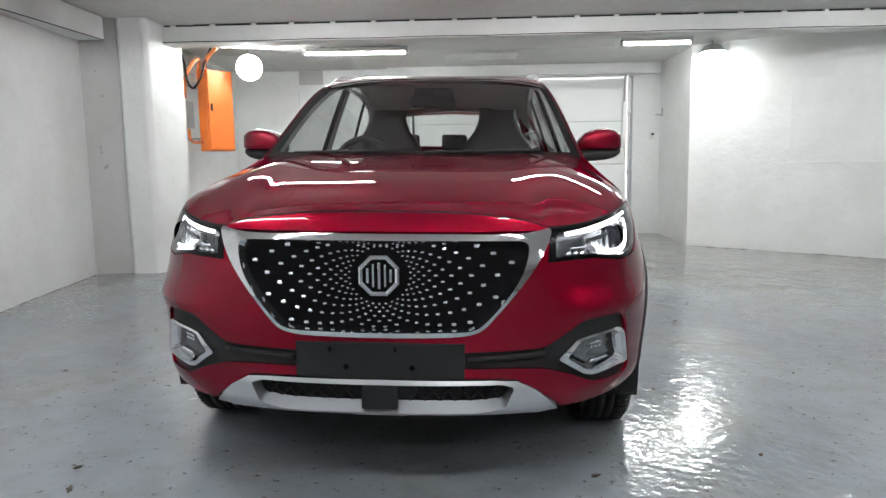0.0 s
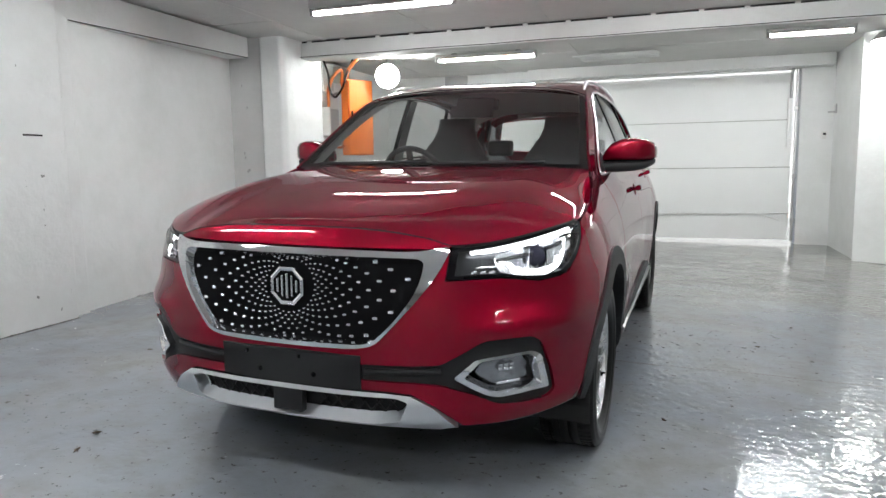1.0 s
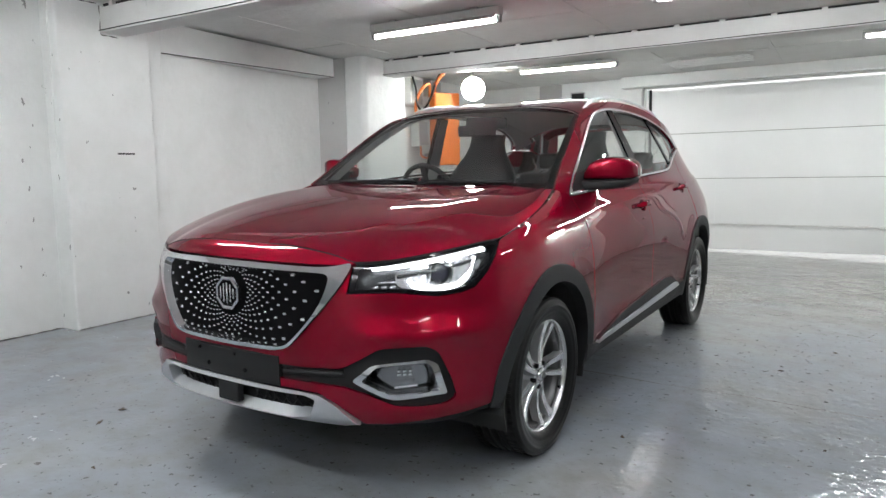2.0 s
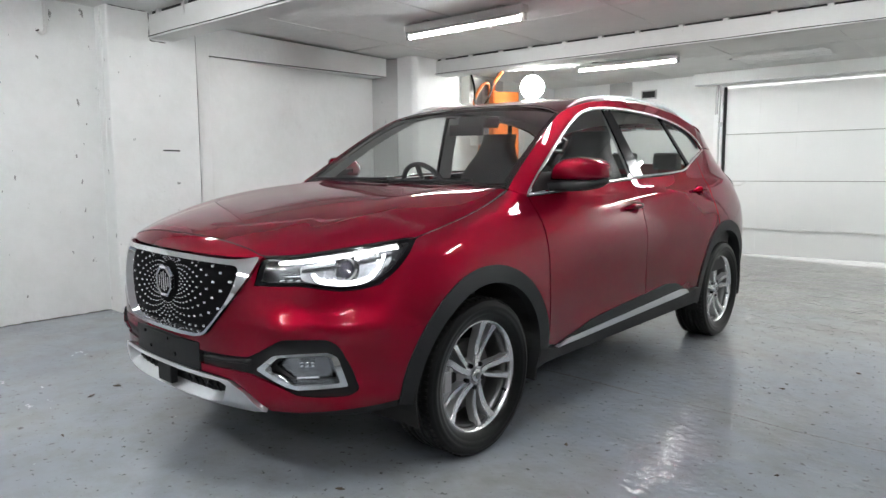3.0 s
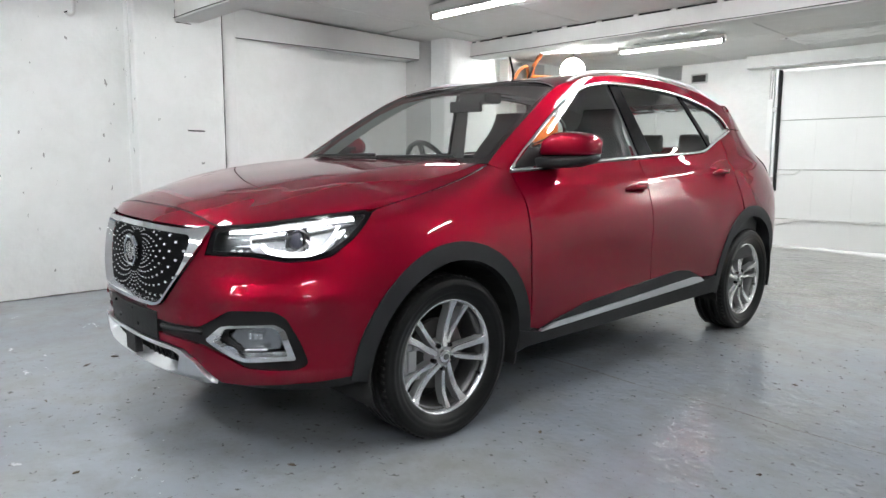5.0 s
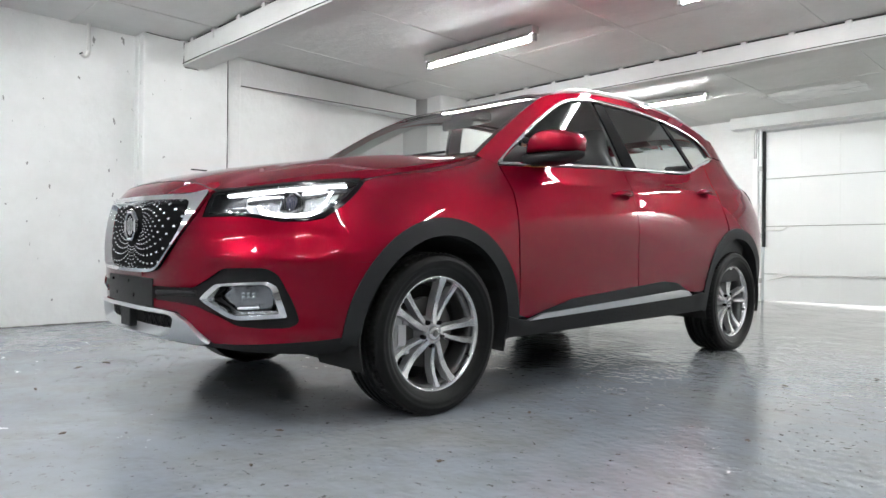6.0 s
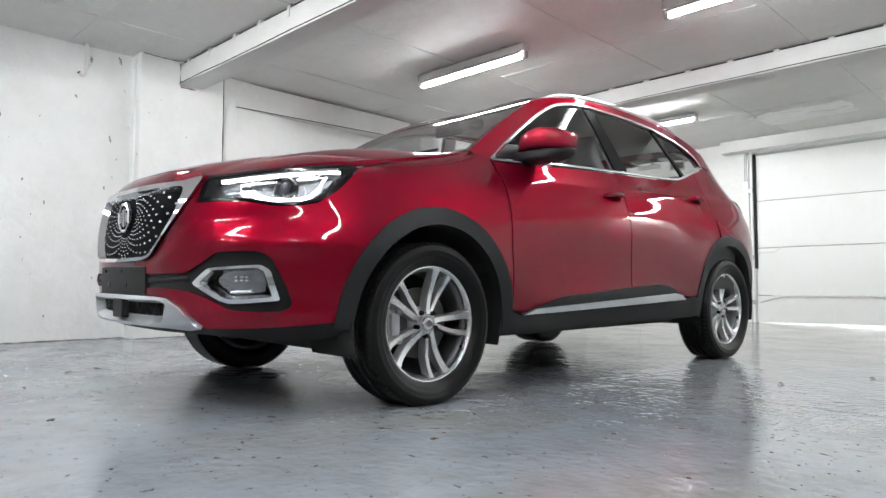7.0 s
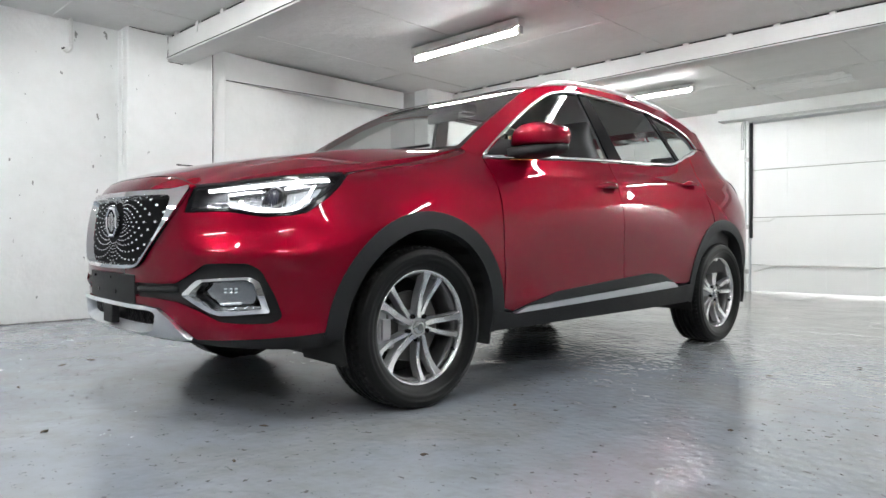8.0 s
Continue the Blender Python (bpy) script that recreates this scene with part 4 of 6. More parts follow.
# windows of the flanks
def pane_normal(a, b, n):
    """Panes are evenly bowed, without the ripples of the sheet metal."""
    y = (a - 90) * DEG
    return Vector((1, 0.05 * (y - 1.4), 0.43 + 0.12 * (b - 1.3))).normalized()


GLASS = MAT["glass"]
front_glass = [p for p in dlo_top if p[0] < 1.44] + [(1.455, 1.54), (1.535, 1.141)] + [p for p in dlo_low if p[0] < 1.52]
both("front_side_window", flank(front_glass), GLASS, car, lift=-0.008, soften=pane_normal, depth=0.004, label="dark side window glass")
rear_glass = [(1.535, 1.544)] + [p for p in dlo_top if 1.55 < p[0] < 2.16] + [(2.19, 1.515), (2.385, 1.205)] + [p for p in dlo_low if 1.68 < p[0] < 2.37] + [(1.665, 1.147)]
both("rear_side_window", flank(rear_glass), GLASS, car, lift=-0.008, soften=pane_normal, depth=0.004, label="dark side window glass")
quarter_glass = [(2.225, 1.510)] + [p for p in dlo_top if p[0] > 2.24] + [p for p in dlo_low if p[0] > 2.43] + [(2.42, 1.214)]
both("quarter_window", flank(quarter_glass), GLASS, car, lift=-0.008, soften=pane_normal, depth=0.004, label="dark rear quarter window glass")
b_pillar = [(1.45, 1.545), (1.54, 1.547), (1.672, 1.145), (1.53, 1.138)]
both("door_pillar", flank(b_pillar), MAT["gloss_black"], car, lift=-0.004, label="gloss black pillar between the windows")
c_pillar = [(2.185, 1.518), (2.23, 1.512), (2.425, 1.213), (2.38, 1.203)]
both("window_divider", flank(c_pillar), MAT["gloss_black"], car, lift=-0.004, label="gloss black window divider")
corner = [(0.46, 1.092), (0.60, 1.188), (0.70, 1.19), (0.74, 1.106)]
both("mirror_base", flank(corner), BLACK, car, lift=0.0, label="black plastic corner piece")
for m in (False, True):
    trim("window_surround", flank(dlo_top), 0.017, 0.010, CHROME, car, "chrome strip round the side windows", mirror=m)
    trim("belt_strip", flank(dlo_low), 0.015, 0.010, CHROME, car, "chrome strip under the side windows", mirror=m)

# sill, strips and wheel arch rings
both("wheel_arch_trim", flank(arc(0, WHEEL_R, 0.472, -6, 180, 40)) + flank(arc(0, WHEEL_R, 0.400, 183, -10, 40)), MAT["grey_plastic"], car, lift=0.007, depth=0.05, label="dark grey plastic wheel arch trim")
both("wheel_arch_trim", flank(arc(2.72, WHEEL_R, 0.470, -6, 186, 40)) + flank(arc(2.72, WHEEL_R, 0.400, 190, -8, 40)), MAT["grey_plastic"], car, lift=0.007, depth=0.05, label="dark grey plastic wheel arch trim")
sill = [(0.40, 0.385), (0.46, 0.372), (0.545, 0.354), (2.10, 0.393), (2.20, 0.402), (2.26, 0.402), (2.28, 0.36), (2.30, 0.27), (1.80, 0.262), (0.80, 0.262), (0.42, 0.262), (0.41, 0.30)]
both("sill_trim", flank(sill), BLACK, car, lift=lambda a, b: 0.012 - 0.05 * ease((0.31 - b) / 0.06), depth=0.04, label="black plastic sill")
upper = [(0.56, 0.368), (0.635, 0.388), (0.872, 0.438), (1.381, 0.469), (1.771, 0.491), (1.905, 0.477), (2.055, 0.418), (2.085, 0.402), (1.946, 0.434), (0.636, 0.384)]
both("door_trim", flank(upper), MAT["grey_plastic"], car, lift=0.010, depth=0.02, step=0.03, label="dark grey plastic lower door trim")
strip = [(0.545, 0.357), (0.60, 0.374), (0.64, 0.384), (1.946, 0.434), (2.03, 0.425), (2.092, 0.397)]
both("door_strip", flank(strip), SILVER, car, lift=0.018, depth=0.02, label="brushed silver door strip")
rear_low = [(3.14, 0.30)] + arc(2.72, WHEEL_R, 0.474, -2, 2, 2) + [(3.20, 0.352), (3.42, 0.352), (3.43, 0.26), (3.2, 0.24)]
both("rear_bumper_trim", flank(rear_low), BLACK, car, label="black plastic rear bumper corner")
for m in (False, True):
    panel("tail_lamp", flank([(3.27, 1.095), (3.34, 1.14), (3.47, 1.045), (3.50, 0.985), (3.49, 0.93), (3.42, 0.96)]), MAT["tail_red"], car, lift=0.006, mirror=m, label="dark red tail lamp")

# ---------- car: nose ----------
def tilted(n, u, v, k):
    """A normal leaned sideways by u and upward by v, for the rounded section of a frame."""
    side = Vector((0, 0, 1)).cross(n).normalized()
    r = max(1e-6, math.hypot(u, v))
    return (n + (side * u + n.cross(side) * v) * (k / r)).normalized()


grille_out = [(0, 0.888), (12, 0.888), (24.5, 0.886), (29, 0.892), (32.0, 0.898), (31.0, 0.86), (28.8, 0.806), (25.0, 0.728), (20.3, 0.640), (18.3, 0.609), (16.0, 0.596), (12, 0.590), (0, 0.587)]
grille_in = [(0, 0.870), (12, 0.870), (24, 0.868), (26.7, 0.863), (27.2, 0.840), (25.6, 0.768), (22.4, 0.692), (18.8, 0.629), (17.2, 0.612), (15.0, 0.605), (10, 0.603), (0, 0.601)]


def full(half):
    return half + [(-a, b) for a, b in half[::-1] if a != 0]


def smooth_ring(half, n=3):
    return spline(full(half), n, closed=True)


hood_front = curve([(0, 0.958), (12, 0.957), (20, 0.950), (28, 0.932), (33.0, 0.910), (38.9, 0.915), (45, 0.927), (52, 0.942), (59.5, 0.955), (66, 0.962), (68.2, 0.962)])
top_nose = [(1.63 * k, hood_front(1.63 * k) - 0.0045) for k in range(21)]
lamp_low = [(31.9, 0.803), (36, 0.805), (41, 0.806), (45, 0.797), (49, 0.787), (54.2, 0.792), (57.2, 0.802)]
fog_black = [(15, 0.540), (24, 0.541), (29.8, 0.545), (34.0, 0.584), (37.3, 0.619), (41, 0.622), (46.3, 0.622), (48.6, 0.598), (51.4, 0.500), (52.8, 0.425), (50.6, 0.405), (45, 0.404), (40.2, 0.410), (35.6, 0.446), (30.2, 0.476), (24, 0.485), (15, 0.487)]
fog_black = rounded(fog_black, 0.018)
skid_edge = [(0, 0.458), (12, 0.457), (20, 0.456), (24.6, 0.450), (28.5, 0.412), (33.2, 0.340)]
bumper = top_nose + [(31.9, 0.898), (30.9, 0.803)] + lamp_low[1:] + seam[1:] + flank(arc(0, WHEEL_R, 0.468, 140.5, 176, 8))
bumper += [(62.9, 0.367), (56, 0.355), (48, 0.347), (40, 0.341), (34.2, 0.341)] + skid_edge[::-1][1:]
bumper_full = full(bumper)
mir = lambda ring: [(-a, b) for a, b in ring]
panel("front_bumper", bumper_full, PAINT, car, holes=[smooth_ring(grille_out), fog_black, mir(fog_black)], step=0.022, depth=0.03, label="red front bumper")
panel("grille_frame", smooth_ring(grille_out), CHROME, car, holes=[smooth_ring(grille_in)], lift=lambda a, b: 0.016, soften=lambda a, b, n: tilted(n, a / 30, (b - 0.745) / 0.13, 0.40), depth=0.03, step=0.02, label="chrome frame of the grille")
panel("grille", smooth_ring([(a * 1.02, b + (0.006 if b > 0.7 else -0.006)) for a, b in grille_in]), MAT["grille_black"], car, lift=-0.014, depth=0, step=0.03, label="black grille with chrome studs")

# studs of the grille
stud_bm = bmesh.new()
add_box(stud_bm, (-0.5, -0.5, 0), (0.5, 0.5, 1))
bmesh.ops.bevel(stud_bm, geom=stud_bm.edges[:], offset=0.18, segments=1, affect="EDGES")
stud_mesh = bpy.data.meshes.new("stud")
stud_bm.to_mesh(stud_mesh)
stud_bm.free()
stud_mesh.materials.append(MAT["stud"])
grille_half = curve([(0.595, 14.0), (0.62, 17.6), (0.66, 20.6), (0.762, 25.4), (0.835, 27.0), (0.875, 27.0)])
ring_r, ring_no = 0.094, 0
while ring_r < 0.56:
    for k in range(30):
        turn = 2 * math.pi * (k + 0.5 * (ring_no % 2)) / 30 + math.pi / 2
        x, z = ring_r * math.cos(turn), 0.772 + 0.92 * ring_r * math.sin(turn)
        if not 0.612 < z < 0.862:
            continue
        a = math.degrees(math.asin(max(-1, min(1, x / 0.935))))
        if abs(a) > grille_half(z) - 1.0:
            continue
        n = skin_normal(belt, a, z)
        p = belt(a, z) - n * 0.014
        xa = Vector((0, 0, 1)).cross(n).normalized()
        ya = n.cross(xa)
        k2 = 0.30 + 1.90 * ring_r
        m = Matrix((xa, ya, n)).transposed().to_4x4()
        ob = new("stud", stud_mesh)
        ob.parent = car
        ob.matrix_local = Matrix.Translation(p) @ m @ Matrix.Diagonal((0.0175 * k2, 0.0100 * k2, 0.008, 1))
    ring_r *= 1.125
    ring_no += 1

# badge: an octagon ring with plain upright bars
badge = []
for r0, y0 in ((0.066, -0.945),):
    bm = bmesh.new()
    outer = [bm.verts.new((r * math.cos(radians(22.5 + 45 * k)), y, r * math.sin(radians(22.5 + 45 * k)))) for r, y in ((r0, 0.0), (r0, -0.012), (r0 - 0.006, -0.016), (r0 - 0.013, -0.012), (r0 - 0.013, 0.0)) for k in range(8)]
    for j in range(4):
        for k in range(8):
            a, b = j * 8 + k, j * 8 + (k + 1) % 8
            bm.faces.new((outer[a], outer[b], outer[b + 8], outer[a + 8]))
    bmesh.ops.recalc_face_normals(bm, faces=bm.faces)
    bmesh.ops.translate(bm, vec=(0, -0.925, 0.772), verts=bm.verts)
    badge_ob = part("badge", bm, CHROME, car, "chrome octagon badge")
bm = bmesh.new()
bmesh.ops.create_cone(bm, cap_ends=True, segments=8, radius1=0.060, radius2=0.060, depth=0.01, matrix=Matrix.Translation((0, -0.924, 0.772)) @ Matrix.Rotation(radians(90), 4, "X") @ Matrix.Rotation(radians(22.5), 4, "Z"))
part("badge_plate", bm, MAT["grille_black"], badge_ob)
for x, h, w in ((-0.034, 0.046, 0.008), (-0.017, 0.070, 0.007), (0.001, 0.080, 0.009), (0.019, 0.068, 0.007), (0.036, 0.040, 0.008)):
    part("bar", box((x - w / 2, -0.938, 0.772 - h / 2), (x + w / 2, -0.927, 0.772 + h / 2), 0.002), CHROME, badge_ob)

# number plate holder
bm = bmesh.new()
for k in range(13):
    x0 = -0.258 + 0.516 * k / 12
    for d, z in ((0.012, 0.455), (0.0, 0.459), (0.0, 0.566), (0.012, 0.570), (0.06, 0.570), (0.06, 0.455)):
        bm.verts.new((x0, -0.958 + 0.30 * x0 * x0 + d, z))
bm.verts.ensure_lookup_table()
for k in range(12):
    for j in range(6):
        bm.faces.new([bm.verts[i] for i in (6 * k + j, 6 * k + (j + 1) % 6, 6 * k + 6 + (j + 1) % 6, 6 * k + 6 + j)])
bm.faces.new(bm.verts[:6])
bm.faces.new(bm.verts[-6:])
bmesh.ops.recalc_face_normals(bm, faces=bm.faces)
holder = part("plate_holder", bm, BLACK, car, "blank black plastic number plate holder")
for x in (-0.1, 0.1):
    for z in (0.495,):
        bm = bmesh.new()
        bmesh.ops.create_cone(bm, cap_ends=True, segments=12, radius1=0.009, radius2=0.007, depth=0.004, matrix=Matrix.Translation((x, -0.956, z)) @ Matrix.Rotation(radians(90), 4, "X"))
        part("screw_hole", bm, MAT["gloss_black"], holder)
    part("clip", box((x - 0.05 - 0.004, -0.960, 0.545), (x - 0.05 + 0.004, -0.950, 0.556), 0.001), MAT["gloss_black"], holder)

# fog lamp pods
fog_ring = rounded([(31.9, 0.507), (35.7, 0.562), (41, 0.569), (46.5, 0.574), (48.4, 0.556), (50.4, 0.445), (45, 0.437), (40.1, 0.432), (37.9, 0.443)], 0.012)
fog_hole = rounded([(33.7, 0.507), (36.6, 0.554), (41, 0.560), (45.8, 0.564), (47.2, 0.551), (48.8, 0.459), (45, 0.451), (40.3, 0.447), (38.4, 0.456)], 0.010)
for m in (False, True):
    pod = panel("fog_lamp_pod", fog_black, BLACK, car, holes=[fog_hole], lift=-0.012, depth=0.05, mirror=m, label="black plastic fog lamp surround")
    panel("fog_lamp_bowl", [(34.5, 0.445), (48.3, 0.445), (48.3, 0.572), (34.5, 0.572)], MAT["gloss_black"], pod, lift=-0.06, depth=0, mirror=m)
    panel("fog_lamp_ring", fog_ring, CHROME, pod, holes=[fog_hole], lift=lambda a, b: 0.004 + 0.012 * ease((abs(a - 42.5) - 3) / 6), soften=lambda a, b, n: tilted(n, (a - 42.3) / 9, (b - 0.503) / 0.07, 0.45), depth=0.03, step=0.02, mirror=m, label="chrome fog lamp ring")
    panel("fog_lamp_reflector", rounded([(36.0, 0.507), (38.0, 0.546), (45.4, 0.553), (46.8, 0.53), (47.2, 0.474), (40, 0.462)], 0.02), MAT["fog_bowl"], pod, lift=lambda a, b: -0.036 + 0.008 * math.sin(a * 2.6) * math.sin(b * 160), depth=0.0, step=0.006, mirror=m, label="grey fog lamp bowl")
    panel("fog_lamp_lens", rounded([(35.8, 0.507), (37.8, 0.549), (45.5, 0.556), (47.0, 0.53), (47.5, 0.470), (40, 0.458)], 0.02), MAT["lens"], pod, lift=-0.008, depth=0.004, step=0.02, mirror=m, label="clear fog lamp lens")
    for q in range(6):
        trim("fog_lamp_cell", [(40.6 + 1.15 * (q % 3) + 0.7 * i / 3, 0.513 + 0.013 * (q // 3) + 0.0010 * i) for i in range(4)], 0.010, 0.010, CHROME, pod, mirror=m, lift=-0.030)
    trim("fog_lamp_light", [(40 + 4.6 * i / 8, 0.474 + 0.004 * i / 8) for i in range(9)], 0.009, 0.006, MAT["reflector"], pod, mirror=m, lift=-0.012)
    trim("strake", [(16 + 14 * i / 10, 0.514 + 0.001 * i) for i in range(11)], 0.02, 0.016, BLACK, pod, mirror=m, lift=-0.018)
    for k in range(4):
        a0 = 31.5 + k * 1.9
        trim("louvre", [(a0 + 0.9 * j, 0.548 + k * 0.018 + 0.004 * j) for j in range(7)], 0.006, 0.007, BLACK, pod, mirror=m, lift=-0.02)

# skid plate, lower intake and lip
skid = skid_edge + [(30, 0.330), (24, 0.335), (12, 0.338), (6, 0.339), (4.5, 0.333), (0, 0.333)]
intake = rounded([(-22, 0.441), (22, 0.441), (24.2, 0.428), (22.8, 0.366), (18, 0.353), (-18, 0.353), (-22.8, 0.366), (-24.2, 0.428)], 0.01)
sk = panel("skid_plate", full(skid), SILVER, car, holes=[intake], lift=lambda a, b: 0.016 - 0.014 * ease((0.352 - b) / 0.02), soften=lambda a, b, n: tilted(n, 0.0, 1.0 if b > 0.40 else -1.0, 0.5 * ease(abs(b - 0.40) / 0.06)), depth=0.045, step=0.02, label="satin silver front skid plate")
panel("intake_backing", [(-24.6, 0.444), (24.6, 0.444), (22.8, 0.36), (-22.8, 0.36)], BLACK, sk, lift=-0.035, depth=0, step=0.04)
part("sensor_cover", box((-0.055, -0.955, 0.362), (0.055, -0.925, 0.442), 0.006), BLACK, sk, "black square sensor cover")
for side in (1, -1):
    for k in range(6):
        a0 = side * (5.5 + k * 2.8)
        for up in (1, -1):
            zz = (0.372, 0.432) if up > 0 else (0.432, 0.372)
            trim("lattice_bar", [(a0 + side * 2.9 * j / 4, zz[0] + (zz[1] - zz[0]) * j / 4) for j in range(5)], 0.006, 0.008, BLACK, sk, lift=-0.03)
lip = [(0, 0.326), (30, 0.322), (33.6, 0.345), (48, 0.351), (63.0, 0.370), (64.6, 0.33), (65.4, 0.28), (60, 0.262), (50, 0.262), (36, 0.272), (30, 0.288), (0, 0.29)]
panel("front_lip", full(lip), BLACK, car, lift=lambda a, b: -0.006 - 0.06 * ease((0.352 - b) / 0.09), depth=0.03, label="black plastic lower lip")
both("mud_deflector", flank([(-0.44, 0.25), (-0.37, 0.25), (-0.375, 0.185), (-0.435, 0.185)]), BLACK, car, lift=-0.13, depth=0.01, label="black rubber air deflector")

# headlamps
lamp = [(32.4, 0.897), (31.1, 0.805), (36, 0.809), (41.0, 0.810), (45, 0.801), (49.0, 0.791), (54.2, 0.796), (58.1, 0.813), (61.8, 0.855), (64.8, 0.905), (67.0, 0.948), (65.8, 0.957), (59.5, 0.950), (52.1, 0.936), (45.0, 0.920), (38.9, 0.907)]
lamp_ring = rounded(lamp, 0.010)
lens_ring = rounded([(33.5, 0.888), (32.6, 0.816), (36, 0.819), (41.2, 0.820), (45, 0.812), (49.0, 0.803), (54.0, 0.808), (57.3, 0.824), (60.6, 0.860), (63.6, 0.906), (65.5, 0.940), (64.8, 0.946), (59.5, 0.940), (52.1, 0.926), (45.0, 0.910), (38.9, 0.897)], 0.010)
for m in (False, True):
    hl = panel("headlamp", lamp_ring, MAT["gloss_black"], car, holes=[lens_ring], lift=-0.002, depth=0.06, step=0.02, mirror=m, label="headlamp with lit daytime running light")
    panel("lamp_bowl", lens_ring, MAT["lamp_inner"], hl, lift=lambda a, b: -0.045 + 0.006 * math.sin(a * 1.7) * math.sin(b * 90), depth=0, step=0.018, mirror=m, label="grey lamp interior")
    chrome_bowl = rounded([(40.5, 0.880), (41.0, 0.826), (46, 0.814), (52, 0.806), (56.5, 0.822), (59.5, 0.862), (61.5, 0.905), (56, 0.925), (49, 0.910)], 0.02)
    panel("reflector", chrome_bowl, MAT["reflector"], hl, lift=lambda a, b: -0.034 - 0.012 * math.cos((a - 50) * 0.28) + 0.005 * abs(math.sin(a * 0.9)) + 0.004 * math.sin(b * 130), depth=0.012, step=0.007, mirror=m, label="chrome reflector")
    n = skin_normal(belt, 50.5, 0.868)
    c = belt(50.5, 0.868) - n * 0.030
    if m:
        c, n = Vector((-c.x, c.y, c.z)), Vector((-n.x, n.y, n.z))
    aim = (n + Vector((0, -1.2, 0))).normalized()
    rot = aim.to_track_quat("Z", "Y").to_matrix().to_4x4()
    bm = bmesh.new()
    bmesh.ops.create_cone(bm, cap_ends=False, segments=32, radius1=0.046, radius2=0.040, depth=0.04, matrix=Matrix.Translation(c) @ rot)
    part("projector_ring", bm, MAT["gloss_black"], hl, "black projector ring", smooth=True)
    bm = bmesh.new()
    bmesh.ops.create_uvsphere(bm, u_segments=24, v_segments=12, radius=0.036, matrix=Matrix.Translation(c) @ rot @ Matrix.Diagonal((1, 1, 0.45, 1)))
    part("projector_lens", bm, MAT["projector"], hl, "glass projector lens", smooth=True)
    # running light: a bar under the top edge and a hook round the projector
    bar = [(36.2, 0.893), (40, 0.897), (45, 0.906), (52, 0.921), (58, 0.933), (63.0, 0.938)]
    hook = [(43.6, 0.850), (44.6, 0.830), (48.0, 0.818), (52.5, 0.817), (55.6, 0.830), (57.6, 0.858), (58.8, 0.893), (59.6, 0.916)]
    for line, wide, deep in ((bar, 0.016, 0.020), (hook, 0.016, 0.026)):
        path = []
        for a, b in spline(line, 5):
            q = belt(a, b) - skin_normal(belt, a, b) * deep
            path.append(Vector((-q.x if m else q.x, q.y, q.z)))
        sweep("running_light", path, [Vector((0, -1, 0.1))] * len(path), wide, 0.007, MAT["running_light"], hl, "lit white running light")
    trim("lamp_blade", [(37.0 + 7.5 * i / 8, 0.842 + 0.004 * i / 8) for i in range(9)], 0.008, 0.008, MAT["reflector"], hl, "chrome lamp blade", mirror=m, lift=-0.032)
    for k in range(3):
        trim("lamp_blade", [(36.0 + 1.8 * k + 1.1 * i / 4, 0.824 + 0.0015 * i) for i in range(5)], 0.012, 0.010, MAT["reflector"], hl, "chrome lamp blade", mirror=m, lift=-0.038)
    for k in range(6):
        a0 = 45.5 + 2.3 * k
        trim("reflector_fin", [(a0 + 0.9 * i / 5, 0.822 + 0.005 * abs(k - 2) + (0.060 + 0.006 * k) * i / 5) for i in range(6)], 0.006, 0.012, MAT["reflector"], hl, "chrome reflector fin", mirror=m, lift=-0.034)
    trim("lamp_shelf", spline([(41, 0.862), (46, 0.872), (53, 0.888), (60, 0.905), (63.5, 0.922)], 4), 0.014, 0.006, MAT["lamp_inner"], hl, "dark lamp shelf", mirror=m, lift=-0.026)
    for k in range(3):
        trim("side_reflector", [(58.8 + 1.5 * k + 0.6 * i / 4, 0.845 + 0.022 * k + 0.022 * i / 4) for i in range(5)], 0.012, 0.008, MAT["lamp_inner"], hl, "grey side reflector block", mirror=m, lift=-0.03)
    panel("lens", lens_ring, MAT["lens"], hl, lift=0.0, depth=0.004, step=0.025, mirror=m, label="clear headlamp lens")

# ---------- car: bonnet, windscreen, roof, tail ----------
hood_mid = curve([(-0.834, 0.960), (-0.79, 0.977), (-0.70, 1.003), (-0.5, 1.045), (-0.2, 1.088), (0.05, 1.113), (0.25, 1.127)])
S_CORNER = s_at(-0.345, 0.957)


@functools.lru_cache(maxsize=None)
def ridge_at(v):
    y = -0.345 + 0.68 * v
    z = ridge_z(y) + 0.001
    return belt(s_at(y, z), z)


def cowl_at(u):
    return Vector((0.752 * u, 0.255 + 0.08 * u * u, 1.127 - 0.012 * u * u))


